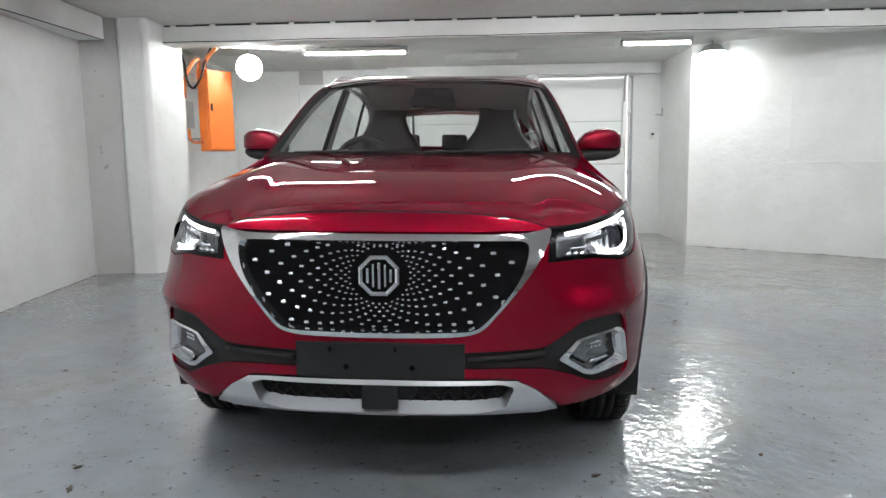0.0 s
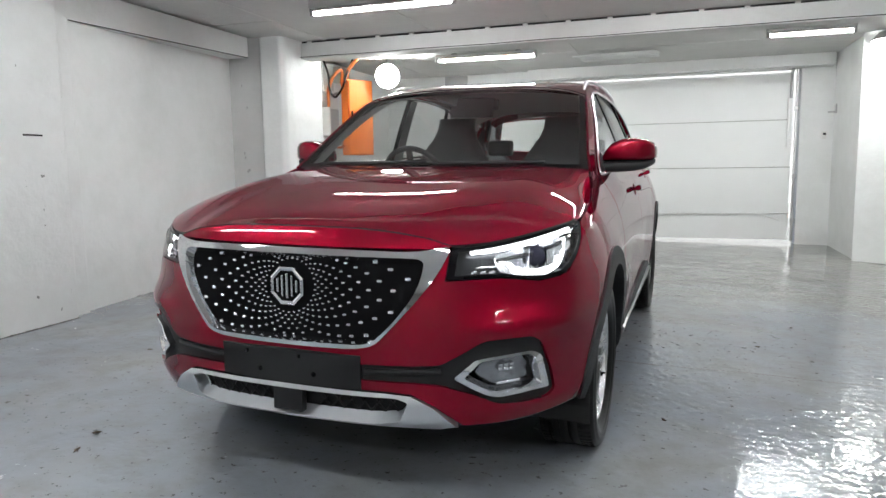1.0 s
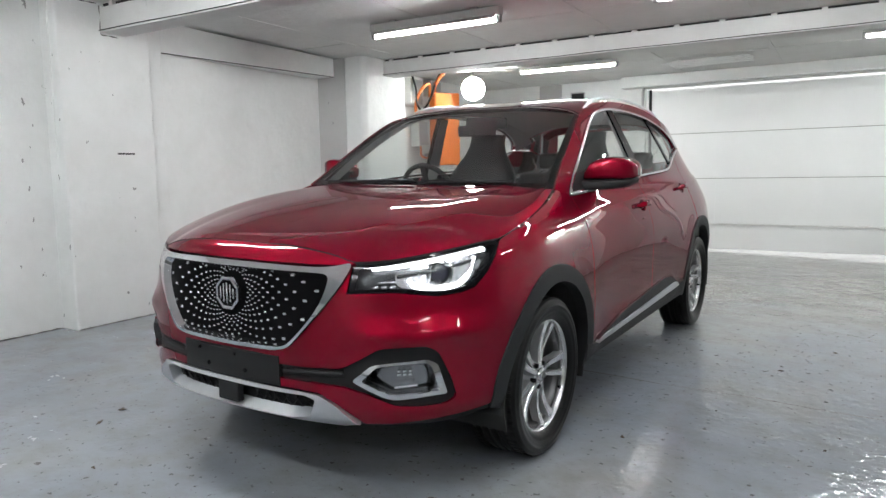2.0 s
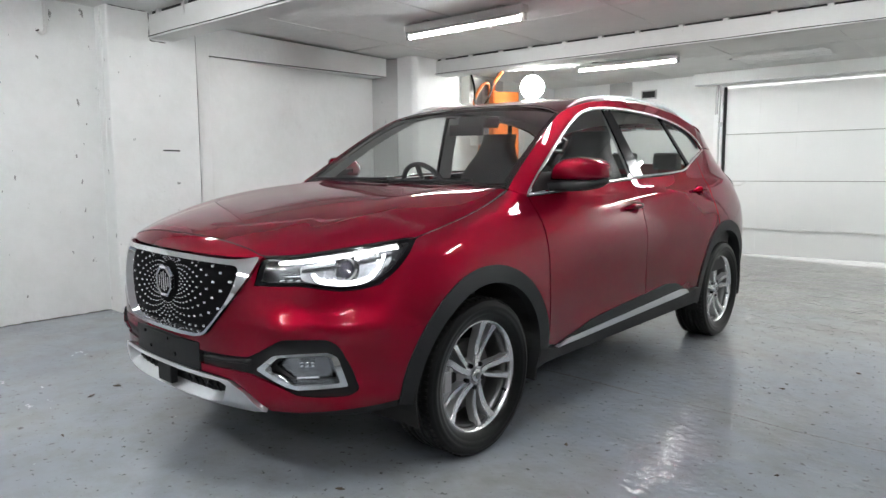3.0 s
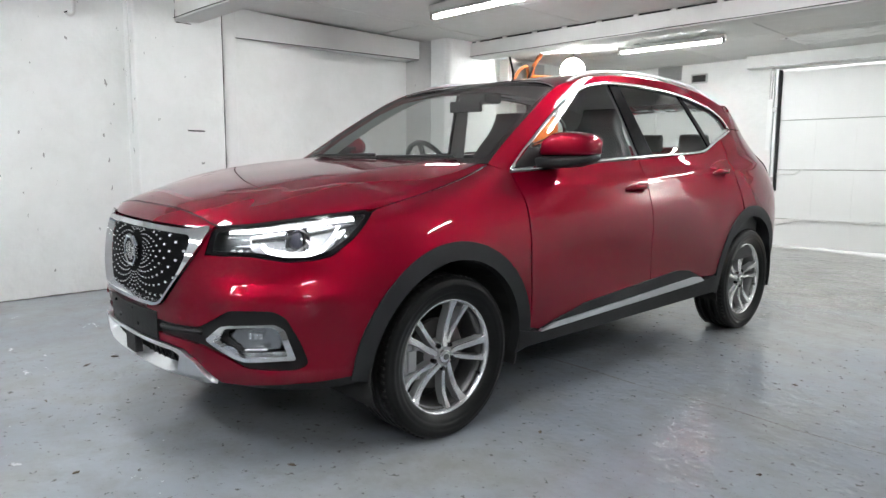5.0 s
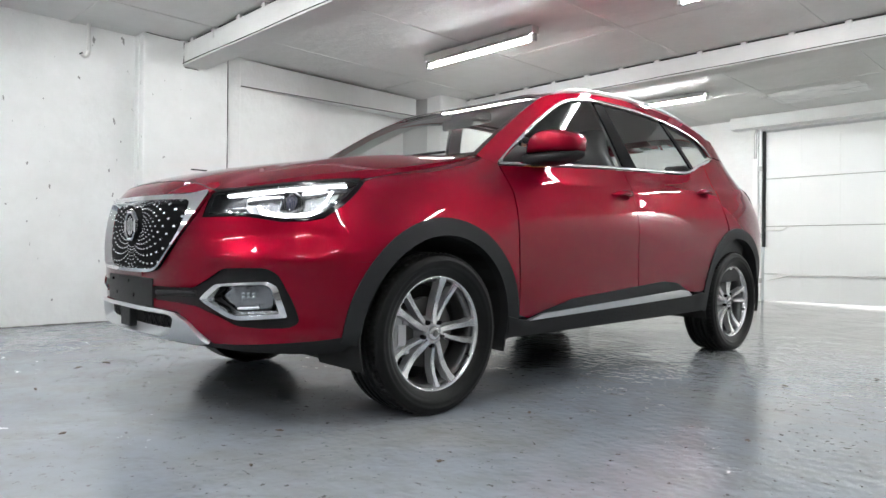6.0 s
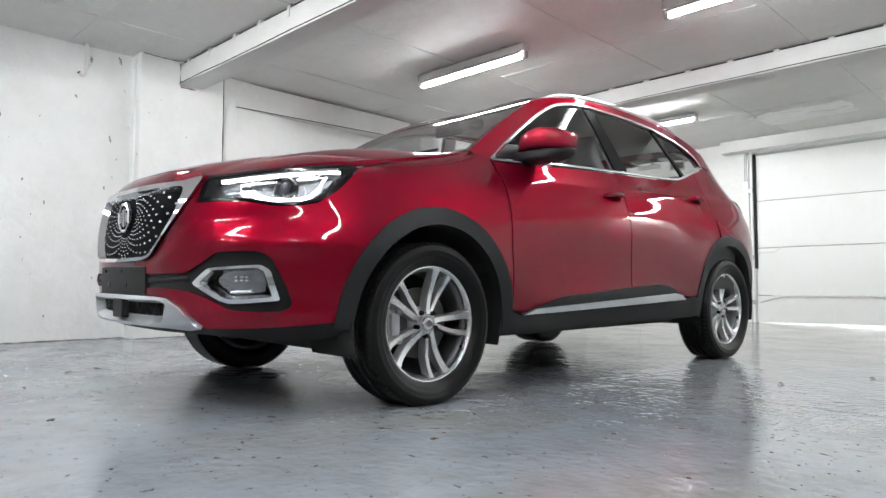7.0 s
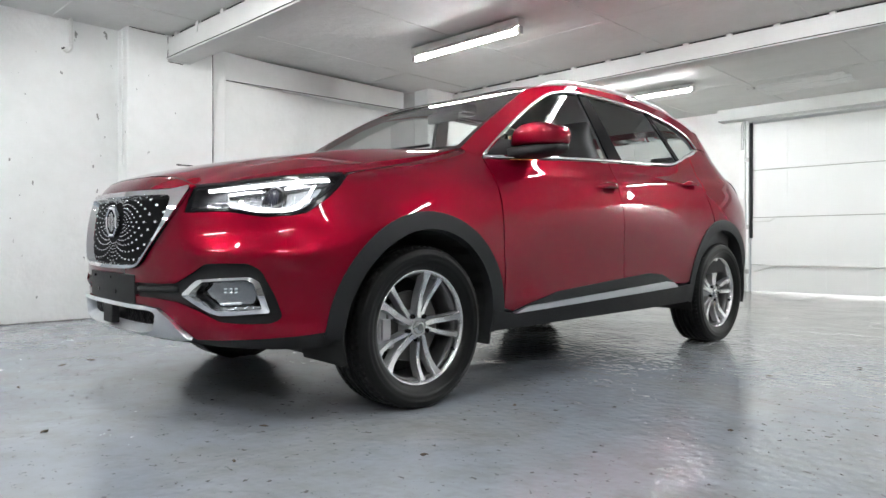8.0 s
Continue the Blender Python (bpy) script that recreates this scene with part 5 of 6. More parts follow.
def hood(u, v):
    q = abs(u)
    a = q * S_CORNER
    pf = belt(a, hood_front(a))
    pr = cowl_at(q)
    pe = ridge_at(v)
    pm = Vector((0, -0.834 + 1.084 * v, 0))
    c00, c10, c01, c11 = Vector((0, -0.834, 0)), belt(S_CORNER, hood_front(S_CORNER)), Vector((0, 0.25, 0)), ridge_at(1.0)
    k = 0.45 * q**2 + 0.55 * q**6
    x = (1 - v) * pf.x + v * pr.x + q * pe.x - ((1 - v) * q * c10.x + v * q * c11.x)
    y = (1 - v) * pf.y + v * pr.y + (1 - q) * pm.y + q * pe.y - ((1 - v) * (1 - q) * c00.y + (1 - v) * q * c10.y + v * (1 - q) * c01.y + v * q * c11.y)
    base = lambda vv: hood_mid(-0.834 + 1.084 * vv) * (1 - k) + (ridge_at(vv).z if vv in (0.0, 1.0) else 0) * k
    z = hood_mid(pm.y) * (1 - k) + pe.z * k
    z += (pf.z - base(0.0)) * (1 - v) ** 4 + (pr.z - base(1.0)) * v**4
    z += 0.005 * math.exp(-(((q - 0.60 - 0.08 * v) / 0.10) ** 2)) * ease(v / 0.4)
    z += 0.018 * math.exp(-(((q - 0.68) / 0.24) ** 2)) * ease(v / 0.75) * (1 - 0.7 * ease((v - 0.3) / 0.7)) * (1 - q**8)
    return Vector((math.copysign(x, u) if u else 0.0, y, z))


def soften_hood(u, v, n):
    q = abs(u)
    if q < 0.90:
        return n
    t = ease((q - 0.90) / 0.10) * 0.5
    return (n * (1 - t) + Vector((math.copysign(1, u) * 0.92, 0, 0.38)) * t).normalized()


patch("bonnet", hood, 88, 44, PAINT, car, "red bonnet", soften_hood, back=0.015)
# black strip fills the bonnet seam in place of its shade
trim("bonnet_seam_fill", [(-66 + 132 * k / 88, hood_front(-66 + 132 * k / 88 if k > 44 else 66 - 132 * k / 88) - 0.002) for k in range(89)], 0.010, 0.004, BLACK, car, "black strip added to darken the bonnet seam", lift=-0.007)
patch("cowl", lambda u, v: Vector((0.752 * u, 0.255 + 0.08 * u * u - 0.03 + 0.12 * v, 1.118 - 0.012 * u * u - 0.015 + 0.02 * v)), 24, 2, BLACK, car, "black plastic cowl below the windscreen", back=0.01)

PIL = [Vector((belt(s_at(y, z), z).x, y, z)) for y, z in spline(PILLAR[:5], 8)]


def along(line, t):
    k = t * (len(line) - 1)
    i = min(int(k), len(line) - 2)
    return line[i].lerp(line[i + 1], k - i)


def screen(u, v):
    q = abs(u)
    e = along(PIL[:27], v)
    c = Vector((0, 0.285 + 0.855 * v, 1.118 + 0.447 * v + 0.030 * math.sin(math.pi * v)))
    k = 0.6 * q**2 + 0.4 * q**3
    return Vector((e.x * u, c.y + (e.y - c.y) * k, c.z + (e.z - c.z) * k))


def screen_in(u, v):
    return screen(u * 0.90, 0.045 + 0.885 * v)


patch("windscreen", screen, 40, 24, MAT["glass_clear"], car, "clear laminated windscreen")
# printed black border of the windscreen
for nm, f, nu, nv in (("screen_border", lambda u, v: screen(u, 0.06 * v) + Vector((0, 0.004, -0.008)), 30, 2), ("screen_border", lambda u, v: screen(u, 0.93 + 0.07 * v) + Vector((0, 0.004, -0.008)), 30, 2)):
    patch(nm, f, nu, nv, MAT["gloss_black"], car, "black printed windscreen border")
for sgn in (1, -1):
    patch("screen_border", lambda u, v, g=sgn: screen(g * (0.935 + 0.065 * (u + 1) / 2), v) + Vector((0, 0.004, -0.008)), 3, 24, MAT["gloss_black"], car, "black printed windscreen border")

ROOF = [Vector((belt(s_at(y, z), z).x, y, z)) for y, z in spline(PILLAR[3:], 6)]
roof_mid = curve([(0, 1.565), (0.12, 1.600), (0.28, 1.634), (0.5, 1.648), (0.75, 1.622), (1.0, 1.545)])


def roof(u, v):
    q = abs(u)
    e = along(ROOF, v)
    c = Vector((0, 1.14 + 1.94 * v, roof_mid(v)))
    k = 0.5 * q**2 + 0.5 * q**6
    return Vector((e.x * u, c.y + (e.y - c.y) * q * q, c.z + (e.z - c.z) * k))


patch("roof", roof, 40, 40, PAINT, car, "red roof", back=0.01)
for sgn in (1, -1):
    path, nor = [], []
    for i in range(33):
        v = 0.08 + 0.76 * i / 32
        p = roof(sgn * 0.965, v)
        lift = 0.014 * ease(i / 5) * ease((32 - i) / 5)
        path.append(p + Vector((0, 0, lift - 0.006)))
        nor.append(Vector((sgn * 0.25, 0, 1)).normalized())
    sweep("roof_rail", path, nor, 0.024, 0.018, SILVER, car, "silver roof rail", taper_ends=True)

tailgate = [(S_REAR + 90, 1.535), (S_REAR + 75, 1.53), (S_REAR + 52, 1.50), (S_REAR + 44, 1.47), (S_REAR + 47, 1.30), (S_REAR + 53, 1.15), (S_REAR + 56, 1.0), (S_REAR + 57, 0.36), (S_REAR + 90, 0.34)]
tail_window = [(S_REAR + 90, 1.49), (S_REAR + 70, 1.48), (S_REAR + 57, 1.455), (S_REAR + 58, 1.30), (S_REAR + 61, 1.215), (S_REAR + 72, 1.20), (S_REAR + 90, 1.198)]
tg = tailgate[:1] + tailgate[1:] + tail_window[::-1]
both("tailgate", tg, PAINT, car, step=0.05, label="red tailgate")
both("rear_window", tail_window, GLASS, car, lift=-0.006, depth=0.003, step=0.05, label="dark rear window glass")
both("rear_corner", [(s_at(3.024, 1.405), 1.405), (s_at(2.96, 1.432), 1.434), (S_REAR + 43.6, 1.47), (S_REAR + 46.6, 1.30), (S_REAR + 52.6, 1.15), (S_REAR + 55.6, 1.0), (S_REAR + 56.6, 0.36)] + flank([(3.425, 0.36), (3.445, 0.5), (3.445, 0.80), (3.405, 1.0), (3.225, 1.162), (3.034, 1.310)]), PAINT, car, step=0.05, label="red rear corner")
patch("roof_spoiler", lambda u, v: Vector((0.50 * u, 3.03 + 0.10 * v - 0.07 * u * u, 1.545 - 0.030 * v - 0.05 * u * u - 0.05 * u**6)), 24, 4, PAINT, car, "red roof spoiler", back=0.02)
part("underbody", box((-0.70, -0.40, 0.235), (0.70, 3.25, 0.34), 0.03), BLACK, car, "black underbody")
part("engine_bay_floor", box((-0.60, -0.62, 0.31), (0.60, 0.30, 0.62), 0.05), BLACK, car, "dark engine bay")

# door mirrors, handles
for m in (False, True):
    sx = -1 if m else 1
    # housing: sections from the inner to the outer end, flat on top, swept back
    def shell(sections, n=28):
        bm = bmesh.new()
        rings = []
        for x, y, dy0, dy1, z0, z1, e in sections:
            ring = []
            for k in range(n):
                t = 2 * math.pi * k / n
                c, s = math.cos(t), math.sin(t)
                c, s = math.copysign(abs(c) ** e, c), math.copysign(abs(s) ** e, s)
                ring.append(bm.verts.new((sx * x, y + (dy1 if c > 0 else dy0) * c, (z0 + z1) / 2 + (z1 - z0) / 2 * s)))
            rings.append(ring)
        for p, q in zip(rings, rings[1:]):
            for k in range(n):
                bm.faces.new((p[k], p[(k + 1) % n], q[(k + 1) % n], q[k]))
        bm.faces.new(rings[0])
        bm.faces.new(rings[-1])
        bmesh.ops.recalc_face_normals(bm, faces=bm.faces)
        return bm

    cap_sections = [(0.762, 0.715, 0.030, 0.045, 1.146, 1.170, 0.7), (0.780, 0.722, 0.065, 0.070, 1.146, 1.202, 0.6), (0.812, 0.732, 0.092, 0.080, 1.147, 1.238, 0.5), (0.860, 0.742, 0.106, 0.084, 1.148, 1.258, 0.45), (0.915, 0.752, 0.106, 0.086, 1.149, 1.262, 0.42), (0.965, 0.766, 0.092, 0.082, 1.150, 1.254, 0.42), (1.000, 0.780, 0.066, 0.070, 1.154, 1.238, 0.5), (1.014, 0.788, 0.036, 0.044, 1.164, 1.216, 0.65)]
    mirror_cap = part("door_mirror", shell(cap_sections), PAINT, car, "red door mirror with black underside", smooth=True)
    low_sections = [(0.740, 0.690, 0.05, 0.04, 1.096, 1.140, 0.7), (0.785, 0.715, 0.085, 0.062, 1.092, 1.148, 0.55), (0.850, 0.740, 0.102, 0.080, 1.094, 1.150, 0.5), (0.920, 0.752, 0.100, 0.082, 1.100, 1.152, 0.5), (0.970, 0.768, 0.080, 0.074, 1.112, 1.153, 0.55), (1.000, 0.780, 0.052, 0.056, 1.130, 1.155, 0.6), (1.008, 0.785, 0.030, 0.036, 1.142, 1.158, 0.7)]
    part("lower_shell", shell(low_sections), BLACK, mirror_cap, "black plastic lower shell", smooth=True)
    part("stalk", tube([(sx * 0.72, 0.62, 1.112), (sx * 0.76, 0.66, 1.112), (sx * 0.80, 0.70, 1.115)], 0.022, 12), BLACK, mirror_cap, "black mirror stalk", smooth=True)
    bm = bmesh.new()
    bmesh.ops.create_uvsphere(bm, u_segments=20, v_segments=12, radius=1, matrix=Matrix.Translation((sx * 0.893, 0.823, 1.186)) @ Matrix.Diagonal((0.09, 0.008, 0.060, 1)))
    part("mirror_glass", bm, MAT["mirror"], mirror_cap, "silvered mirror glass", smooth=True)
    for (y0, z0), door in zip(HANDLES, (fd, rd)):
        cup = cup_ring(y0, z0)
        sc = s_at(y0 + 0.018, z0)
        panel("handle_cup", cup, PAINT, door[int(m)], lift=lambda a, b, sc=sc, z0=z0: -0.030 * max(0.0, 1 - (((a - sc) * DEG / 0.062) ** 2 + ((b - z0 + 0.002) / 0.034) ** 2)) ** 0.6 - 0.002, depth=0.0, step=0.008, mirror=m, label="hollow behind the handle")
        bar = [(s_at(y0 - 0.100 + 0.20 * i / 14, z0), z0 + 0.004 * math.sin(math.pi * i / 14)) for i in range(15)]
        path, nor = [], []
        for i, (a, b) in enumerate(bar):
            nn = skin_normal(belt, a, b)
            pp = belt(a, b) + nn * (0.004 + 0.026 * ease(min(i, 14 - i) / 4))
            path.append(Vector((sx * pp.x, pp.y, pp.z)))
            nor.append(Vector((sx * nn.x, nn.y, nn.z)))
        sweep("door_handle", path, nor, 0.030, 0.016, PAINT, door[int(m)], "red pull handle", taper_ends=True)

# ---------- car: wheels ----------
TYRE = MAT["rubber"]


HUBS = {0.0: (0.0, 0.3375), 2.72: (2.745, 0.316)}
DOWN = {0.0: 0.3315, 2.72: 0.3368}  # height of the axle over the floor: the front tyres carry more


def wheel(axle, side):
    """A wheel that faces outward along +x before it is turned."""
    y, z = HUBS[axle]
    flat = DOWN[axle]
    spin = 0 if axle < 1 else 12
    hub = new("wheel")
    hub.parent = car
    hub["label"] = "alloy wheel with a black tyre"
    hub.matrix_local = Matrix.Translation((side * 0.785, y, z)) @ (Matrix.Rotation(math.pi, 4, "Z") if side < 0 else Matrix())
    prof = [(0.070, 0.234), (0.088, 0.240), (0.094, 0.2455), (0.101, 0.256), (0.1075, 0.268), (0.1085, 0.274), (0.1105, 0.2755), (0.1135, 0.290), (0.1128, 0.301), (0.1142, 0.3025), (0.1118, 0.314), (0.106, 0.326), (0.1065, 0.328), (0.100, 0.335), (0.090, 0.3415)]
    tread = []
    for k in range(5):
        x0 = 0.078 - k * 0.037
        tread += [(x0, 0.3455), (x0 - 0.028, 0.3455), (x0 - 0.030, 0.337), (x0 - 0.035, 0.337)]
    prof += tread[:-2] + [(-0.090, 0.3415), (-0.102, 0.332), (-0.113, 0.290), (-0.104, 0.262), (-0.092, 0.243), (-0.070, 0.236)]
    bm = lathe([(x, r if r < 0.25 else 0.25 + (r - 0.25) * 0.93) for x, r in prof], seg=120)
    for v in bm.verts:
        if v.co.z < -flat + 0.06:
            v.co.x *= 1 + 0.05 * ease((-flat + 0.06 - v.co.z) / 0.06)
        if v.co.z < -flat:
            v.co.z, v.co.x = -flat, max(-0.090, min(0.090, v.co.x))
    tyre = part("tyre", bm, TYRE, hub, "black rubber tyre", smooth=True)
    # cross cuts of the shoulder ribs
    bm = bmesh.new()
    for k in range(72):
        ang = 2 * math.pi * k / 72
        if math.sin(ang) < -0.93:
            continue
        for x0, x1 in ((0.050, 0.0935), (-0.094, -0.052)):
            for q in range(2):
                bmesh.ops.create_cube(bm, size=1, matrix=Matrix.Rotation(ang + 0.022 * q, 4, "X") @ Matrix.Translation(((x0 + x1) / 2, 0.336, 0)) @ Matrix.Diagonal((x1 - x0, 0.0074, 0.0022 if q else 0.0034, 1)))
    tagged(part("tread_pattern", bm, MAT["liner"], tyre, "cross cuts of the tread"), kind="stuff")
    part("rim", lathe([(0.072, 0.240), (0.086, 0.2415), (0.0885, 0.2375), (0.086, 0.233), (0.076, 0.228), (0.060, 0.224), (0.055, 0.226)], seg=96), MAT["alloy"], hub, "silver alloy rim", smooth=True)
    part("barrel", lathe([(0.060, 0.226), (0.028, 0.212), (-0.02, 0.207), (-0.08, 0.205), (-0.09, 0.235), (-0.094, 0.235), (-0.085, 0.200), (0.05, 0.216)], seg=72), MAT["barrel"], hub, "dark grey wheel barrel", smooth=True)
    # black disc added so the gaps between spokes read as shade
    part("dark_backing", lathe([(-0.06, 0.02), (-0.06, 0.205), (-0.066, 0.205), (-0.066, 0.02)], seg=48), MAT["liner"], hub, "black disc added to keep the spoke gaps dark")

    def spoke(a0, a1, bow, w0, w1, front, mat, nm, lab, flare=0.0):
        """A blade from the hub to the rim with a machined face and sloping grey flanks."""
        bm = bmesh.new()
        sec = []
        for i in range(15):
            t = i / 14
            r = 0.040 + 0.192 * t
            ang = radians(spin + a0 + (a1 - a0) * t + bow * math.sin(math.pi * t))
            w = w0 + (w1 - w0) * t + flare * ease((t - 0.80) / 0.2)
            x = front - 0.016 * math.sin(math.pi * t) + 0.014 * t
            rad, tan = Vector((0, math.cos(ang), math.sin(ang))), Vector((0, -math.sin(ang), math.cos(ang)))
            sec.append([bm.verts.new(rad * r + tan * (k * w) + Vector((x + dx, 0, 0))) for k, dx in ((-0.62, -0.040), (-0.5, -0.005), (-0.42, 0.0), (0.42, 0.0), (0.5, -0.005), (0.62, -0.040))])
        bm.faces.new(sec[0])
        bm.faces.new(sec[-1])
        for p, q in zip(sec, sec[1:]):
            for k in range(6):
                f = bm.faces.new((p[k], p[(k + 1) % 6], q[(k + 1) % 6], q[k]))
                f.material_index = 0 if k in (1, 2, 3) else 1
        bmesh.ops.recalc_face_normals(bm, faces=bm.faces)
        part(nm, bm, [mat, MAT["alloy_dark"]], hub, lab)

    for k in range(5):
        a = 72 * k + 80
        spoke(a + 6, a, -3.5, 0.025, 0.028, 0.066, MAT["alloy"], "spoke", "wide machined silver spoke", 0.012)
        spoke(a - 18, a - 21, -3.0, 0.019, 0.021, 0.060, MAT["alloy"], "spoke", "slim silver spoke set back behind the face", 0.008)
    bm = bmesh.new()
    bmesh.ops.create_cone(bm, cap_ends=True, segments=40, radius1=0.070, radius2=0.050, depth=0.045, matrix=Matrix.Translation((0.036, 0, 0)) @ Matrix.Rotation(radians(90), 4, "Y"))
    part("hub_disc", bm, MAT["alloy_dark"], hub, smooth=False)
    cap = part("centre_cap", lathe([(0.050, 0.001), (0.075, 0.001), (0.077, 0.018), (0.074, 0.026), (0.066, 0.030), (0.050, 0.030)], seg=32), MAT["alloy"], hub, "silver centre cap", smooth=True)
    bm = bmesh.new()
    bmesh.ops.create_cone(bm, cap_ends=True, segments=8, radius1=0.015, radius2=0.014, depth=0.003, matrix=Matrix.Translation((0.0775, 0, 0)) @ Matrix.Rotation(radians(90), 4, "Y"))
    part("cap_badge", bm, MAT["barrel"], cap, "dark octagon on the cap")
    for k in range(5):
        ang = radians(spin + 72 * k + 50)
        bm = bmesh.new()
        bmesh.ops.create_cone(bm, cap_ends=True, segments=6, radius1=0.0115, radius2=0.010, depth=0.022, matrix=Matrix.Translation((0.056, 0.053 * math.cos(ang), 0.053 * math.sin(ang))) @ Matrix.Rotation(radians(90), 4, "Y"))
        part("wheel_nut", bm, MAT["gloss_black"], hub)
    ang = radians(spin - 30)
    part("valve", tube([(0.066, 0.216 * math.cos(ang), 0.216 * math.sin(ang)), (0.084, 0.207 * math.cos(ang), 0.207 * math.sin(ang))], 0.005, 8), MAT["gloss_black"], hub, "black tyre valve")
    part("brake_disc", lathe([(-0.012, 0.05), (-0.012, 0.148), (0.012, 0.148), (0.012, 0.05)], seg=48), MAT["brake"], hub, "bare steel brake disc")
    if axle < 1:
        bm = bmesh.new()
        add_box(bm, (-0.03, -0.182, -0.075), (0.030, -0.118, 0.075), 0.012)
        add_box(bm, (0.028, -0.172, -0.045), (0.040, -0.128, 0.045), 0.006)
        for zz in (-0.06, 0.06):
            add_box(bm, (-0.02, -0.145, zz - 0.02), (0.043, -0.112, zz + 0.02), 0.008)
        cal = part("brake_caliper", bm, MAT["alloy_dark"], car, "grey brake caliper")
        cal.matrix_local = Matrix.Translation((side * 0.785, y, z))
    return hub


for yy in AXLES:
    for sd in (1, -1):
        wheel(yy, sd)
        bm = lathe([(-0.20, 0.405), (0.09, 0.405), (0.09, 0.410), (-0.21, 0.410), (-0.21, 0.05), (-0.20, 0.05)], seg=48)
        bmesh.ops.bisect_plane(bm, geom=bm.verts[:] + bm.edges[:] + bm.faces[:], plane_co=(0, 0, -0.12), plane_no=(0, 0, 1), clear_inner=True)
        bmesh.ops.transform(bm, matrix=Matrix.Translation((sd * 0.80, yy, WHEEL_R)) @ Matrix.Diagonal((sd, 1, 1, 1)), verts=bm.verts)
        bmesh.ops.recalc_face_normals(bm, faces=bm.faces)
        part("wheel_arch_liner", bm, MAT["liner"], car, "black wheel arch liner")

# ---------- car: cabin ----------
CLOTH, TRIMG = MAT["seat"], MAT["headliner"]
both("door_card", flank([(0.40, 0.42), (0.40, 1.07), (1.0, 1.105), (2.3, 1.15), (2.6, 1.20), (2.9, 1.20), (2.9, 0.45)]), MAT["dash"], car, lift=-0.05, depth=0, step=0.08, label="black inner door trim")
pil_in = [(0.36, 1.10), (0.56, 1.245), (0.79, 1.385), (0.98, 1.475), (1.25, 1.535), (1.5, 1.56), (2.4, 1.55), (2.8, 1.49), (2.95, 1.40), (2.80, 1.335)] + [(y, z + 0.008) for y, z in dlo_top[::-1]]
both("pillar_trim", flank(pil_in), TRIMG, car, lift=-0.035, depth=0, step=0.05, label="light grey inner pillar trim")
both("pillar_trim", flank([(1.46, 1.54), (1.56, 1.54), (1.68, 1.10), (1.54, 1.10)]), TRIMG, car, lift=-0.03, depth=0, step=0.05, label="light grey inner pillar trim")
patch("headliner", lambda u, v: roof(u * 0.98, 0.02 + 0.94 * v) - Vector((0, 0, 0.035)), 20, 20, TRIMG, car, "light grey headliner")
part("cabin_floor", box((-0.74, 0.2, 0.34), (0.74, 3.3, 0.40), 0.02), MAT["dash"], car, "black carpet")


def dashboard(u, v):
    x = 0.735 * u
    prof = [(0.30, 1.095), (0.45, 1.108), (0.62, 1.112), (0.74, 1.095), (0.80, 1.04), (0.80, 0.90), (0.76, 0.70)]
    k = v * (len(prof) - 1)
    i = min(int(k), len(prof) - 2)
    t = k - i
    y, z = (prof[i][j] * (1 - t) + prof[i + 1][j] * t for j in (0, 1))
    hump = 0.035 * math.exp(-(((x + 0.37) / 0.17) ** 2)) * math.exp(-(((v - 0.42) / 0.2) ** 2))
    return Vector((x, y + 0.04 * u * u, z + hump - 0.012 * u * u))


patch("dashboard", dashboard, 30, 24, MAT["dash"], car, "black soft dashboard", back=0.02)
sw = new("steering_wheel")
sw.parent = car
sw["label"] = "black steering wheel"
sw.matrix_local = Matrix.Translation((-0.375, 0.99, 1.05)) @ Matrix.Rotation(radians(-66), 4, "X")
part("wheel_rim", tube([(0.182 * math.cos(2 * math.pi * k / 40), 0.182 * math.sin(2 * math.pi * k / 40), 0) for k in range(40)], 0.016, 10, closed=True), MAT["dash"], sw, smooth=True)
part("boss", box((-0.07, -0.06, -0.04), (0.07, 0.06, 0.01), 0.02), MAT["dash"], sw)
for a in (0, 180, 270):
    part("wheel_spoke", box((0.05, -0.018, -0.01), (0.175, 0.018, 0.005), 0.004), MAT["dash"], sw).matrix_local = Matrix.Rotation(radians(a), 4, "Z")
part("column", box((-0.05, -0.05, -0.25), (0.05, 0.05, -0.03), 0.02), MAT["dash"], sw)


def cushion(lo, hi, r=0.05, curve_amt=0.0):
    bm = box(lo, hi)
    bmesh.ops.subdivide_edges(bm, edges=bm.edges[:], cuts=3, use_grid_fill=True)
    bmesh.ops.bevel(bm, geom=[e for e in bm.edges if e.is_manifold and e.calc_face_angle(0) > 1.0], offset=r, segments=3, affect="EDGES", profile=0.6)
    return bm


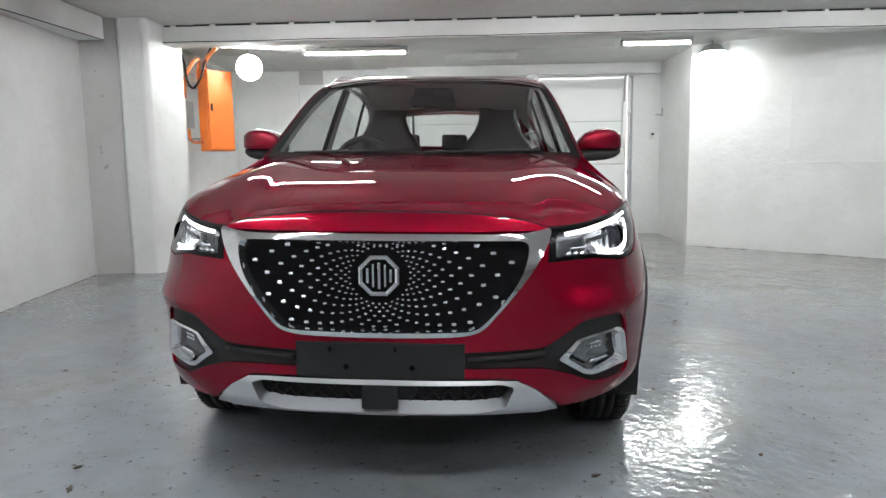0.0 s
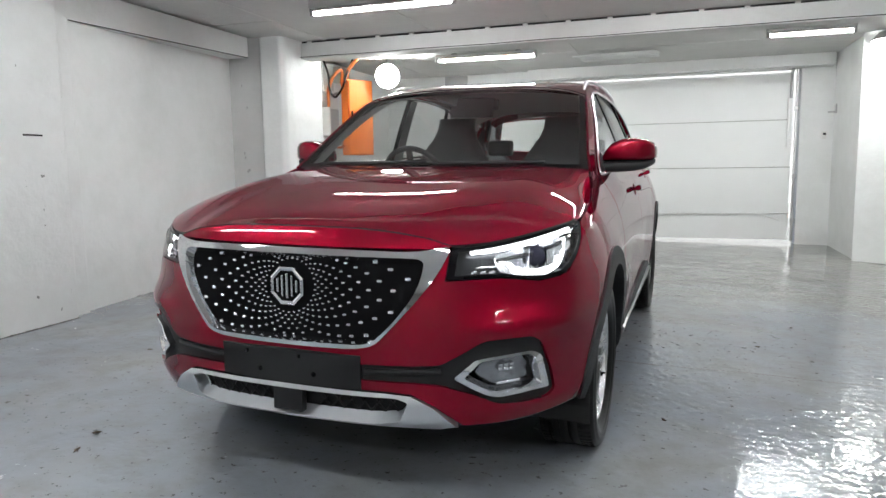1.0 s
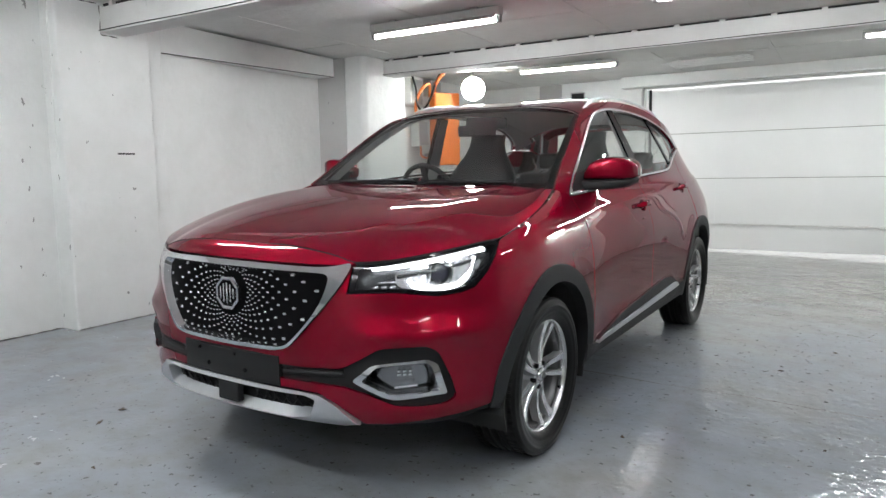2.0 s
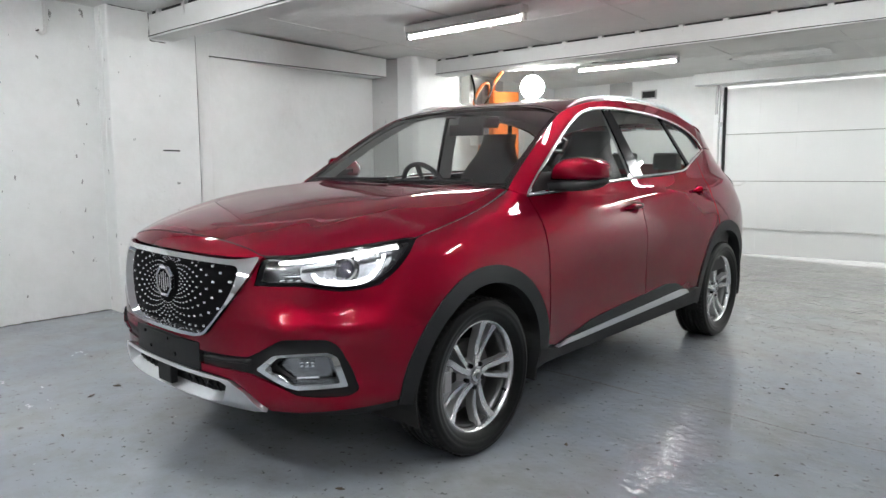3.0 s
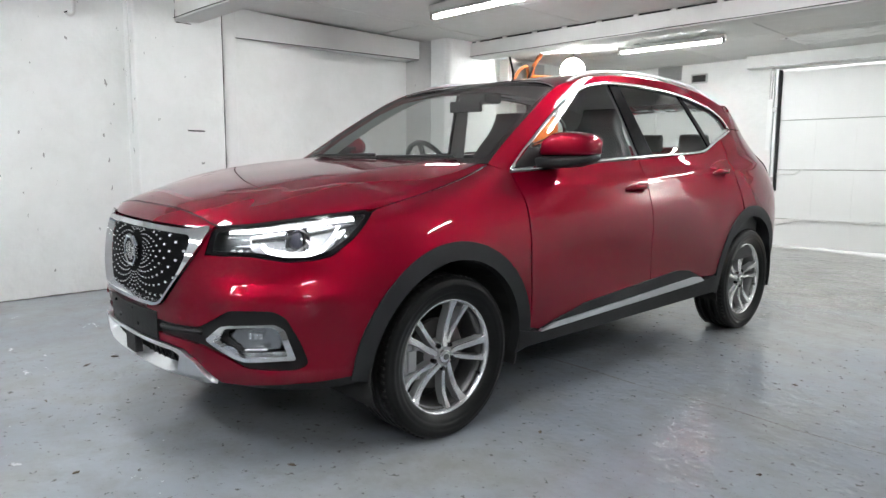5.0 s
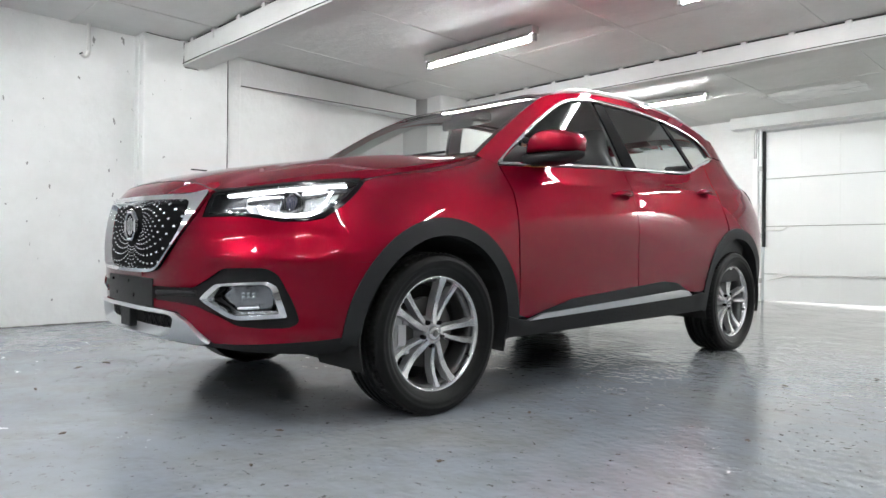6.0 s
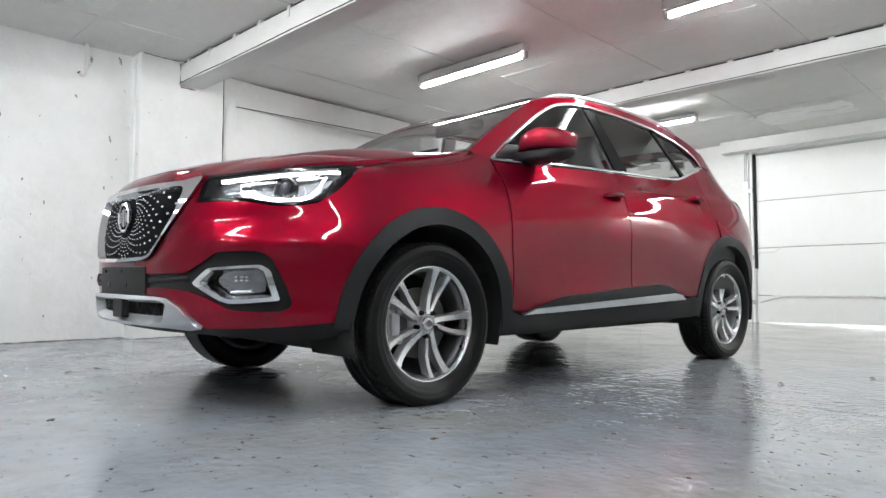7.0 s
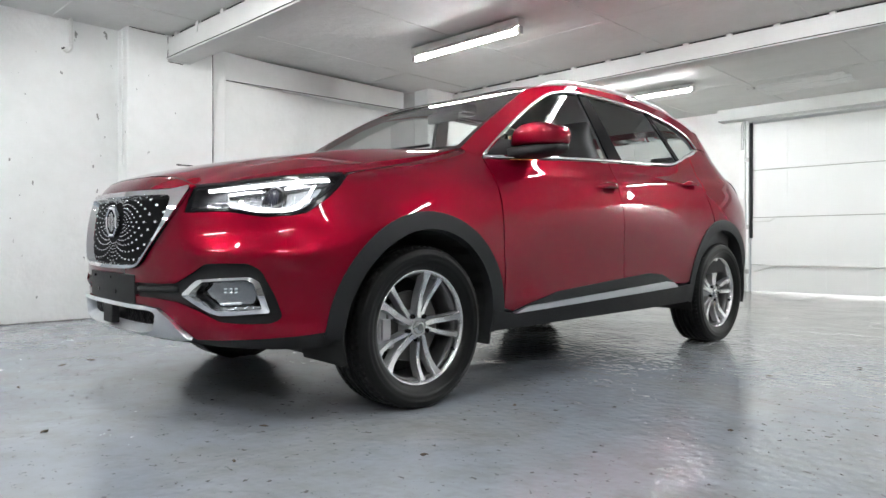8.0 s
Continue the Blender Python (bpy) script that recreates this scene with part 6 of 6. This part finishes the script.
def front_seat(x):
    s = new("front_seat")
    s.parent = car
    s["label"] = "black leather sports seat with an integral headrest"
    s.matrix_local = Matrix.Translation((x, 1.38, 0.48))
    part("seat_cushion", cushion((-0.25, -0.30, 0.02), (0.25, 0.24, 0.24)), CLOTH, s, smooth=True)
    bm = bmesh.new()
    rows = []
    for i in range(13):
        t = i / 12
        w = (0.25 + 0.01 * math.sin(math.pi * t)) * (1 - 0.50 * ease((t - 0.62) / 0.30))
        th = 0.10 * (1 - 0.35 * t)
        yc, zc = 0.16 + 0.22 * t, 0.10 + 0.84 * t
        row = []
        for k in range(16):
            a = 2 * math.pi * k / 16
            cx, cy = math.copysign(abs(math.cos(a)) ** 0.5, math.cos(a)), math.copysign(abs(math.sin(a)) ** 0.6, math.sin(a))
            wing = -0.05 * abs(cx) ** 3 * (1 - t)
            row.append(bm.verts.new((w * cx, yc + th * cy + wing, zc)))
        rows.append(row)
    for p, q in zip(rows, rows[1:]):
        for k in range(16):
            bm.faces.new((p[k], p[(k + 1) % 16], q[(k + 1) % 16], q[k]))
    bm.faces.new(rows[0][::-1])
    bm.faces.new(rows[-1])
    bmesh.ops.recalc_face_normals(bm, faces=bm.faces)
    part("backrest", bm, CLOTH, s, smooth=True)
    return s


front_seat(-0.37)
seat = front_seat(0.37)
part("paper_tag", box((0.03, 0.085, 0.56), (0.11, 0.088, 0.60)), MAT["paper"], seat, "small white paper tag")
rs = new("rear_seat")
rs.parent = car
rs["label"] = "black leather rear bench"
rs.matrix_local = Matrix.Translation((0, 2.45, 0.42))
part("seat_cushion", cushion((-0.64, -0.25, 0.05), (0.64, 0.25, 0.28)), CLOTH, rs, smooth=True)
bm = cushion((-0.64, -0.07, 0.2), (0.64, 0.09, 0.70), 0.04)
bmesh.ops.transform(bm, matrix=Matrix.Translation((0, 0.22, 0.02)) @ Matrix.Rotation(radians(-16), 4, "X"), verts=bm.verts)
part("backrest", bm, CLOTH, rs, smooth=True)
for x in (-0.38, 0.02, 0.38):
    part("headrest", cushion((x - 0.105, 0.40, 0.74), (x + 0.105, 0.48, 0.87), 0.03), CLOTH, rs, smooth=True)
part("interior_mirror", cushion((-0.125, 0.93, 1.385), (0.125, 0.955, 1.45), 0.012), MAT["gloss_black"], car, "black interior mirror")
part("sensor_housing", cushion((-0.11, 0.99, 1.435), (0.11, 1.13, 1.500), 0.02), MAT["gloss_black"], car, "black sensor housing behind the windscreen")
for x0, x1 in ((-0.60, -0.02), (0.02, 0.55)):
    part("wiper", tube([screen(x0 / 0.75 + (x1 - x0) / 0.75 * i / 8, 0.02 + 0.02 * i / 8) + Vector((0, -0.012, 0.010)) for i in range(9)], 0.007, 6), BLACK, car, "black wiper blade", smooth=True)
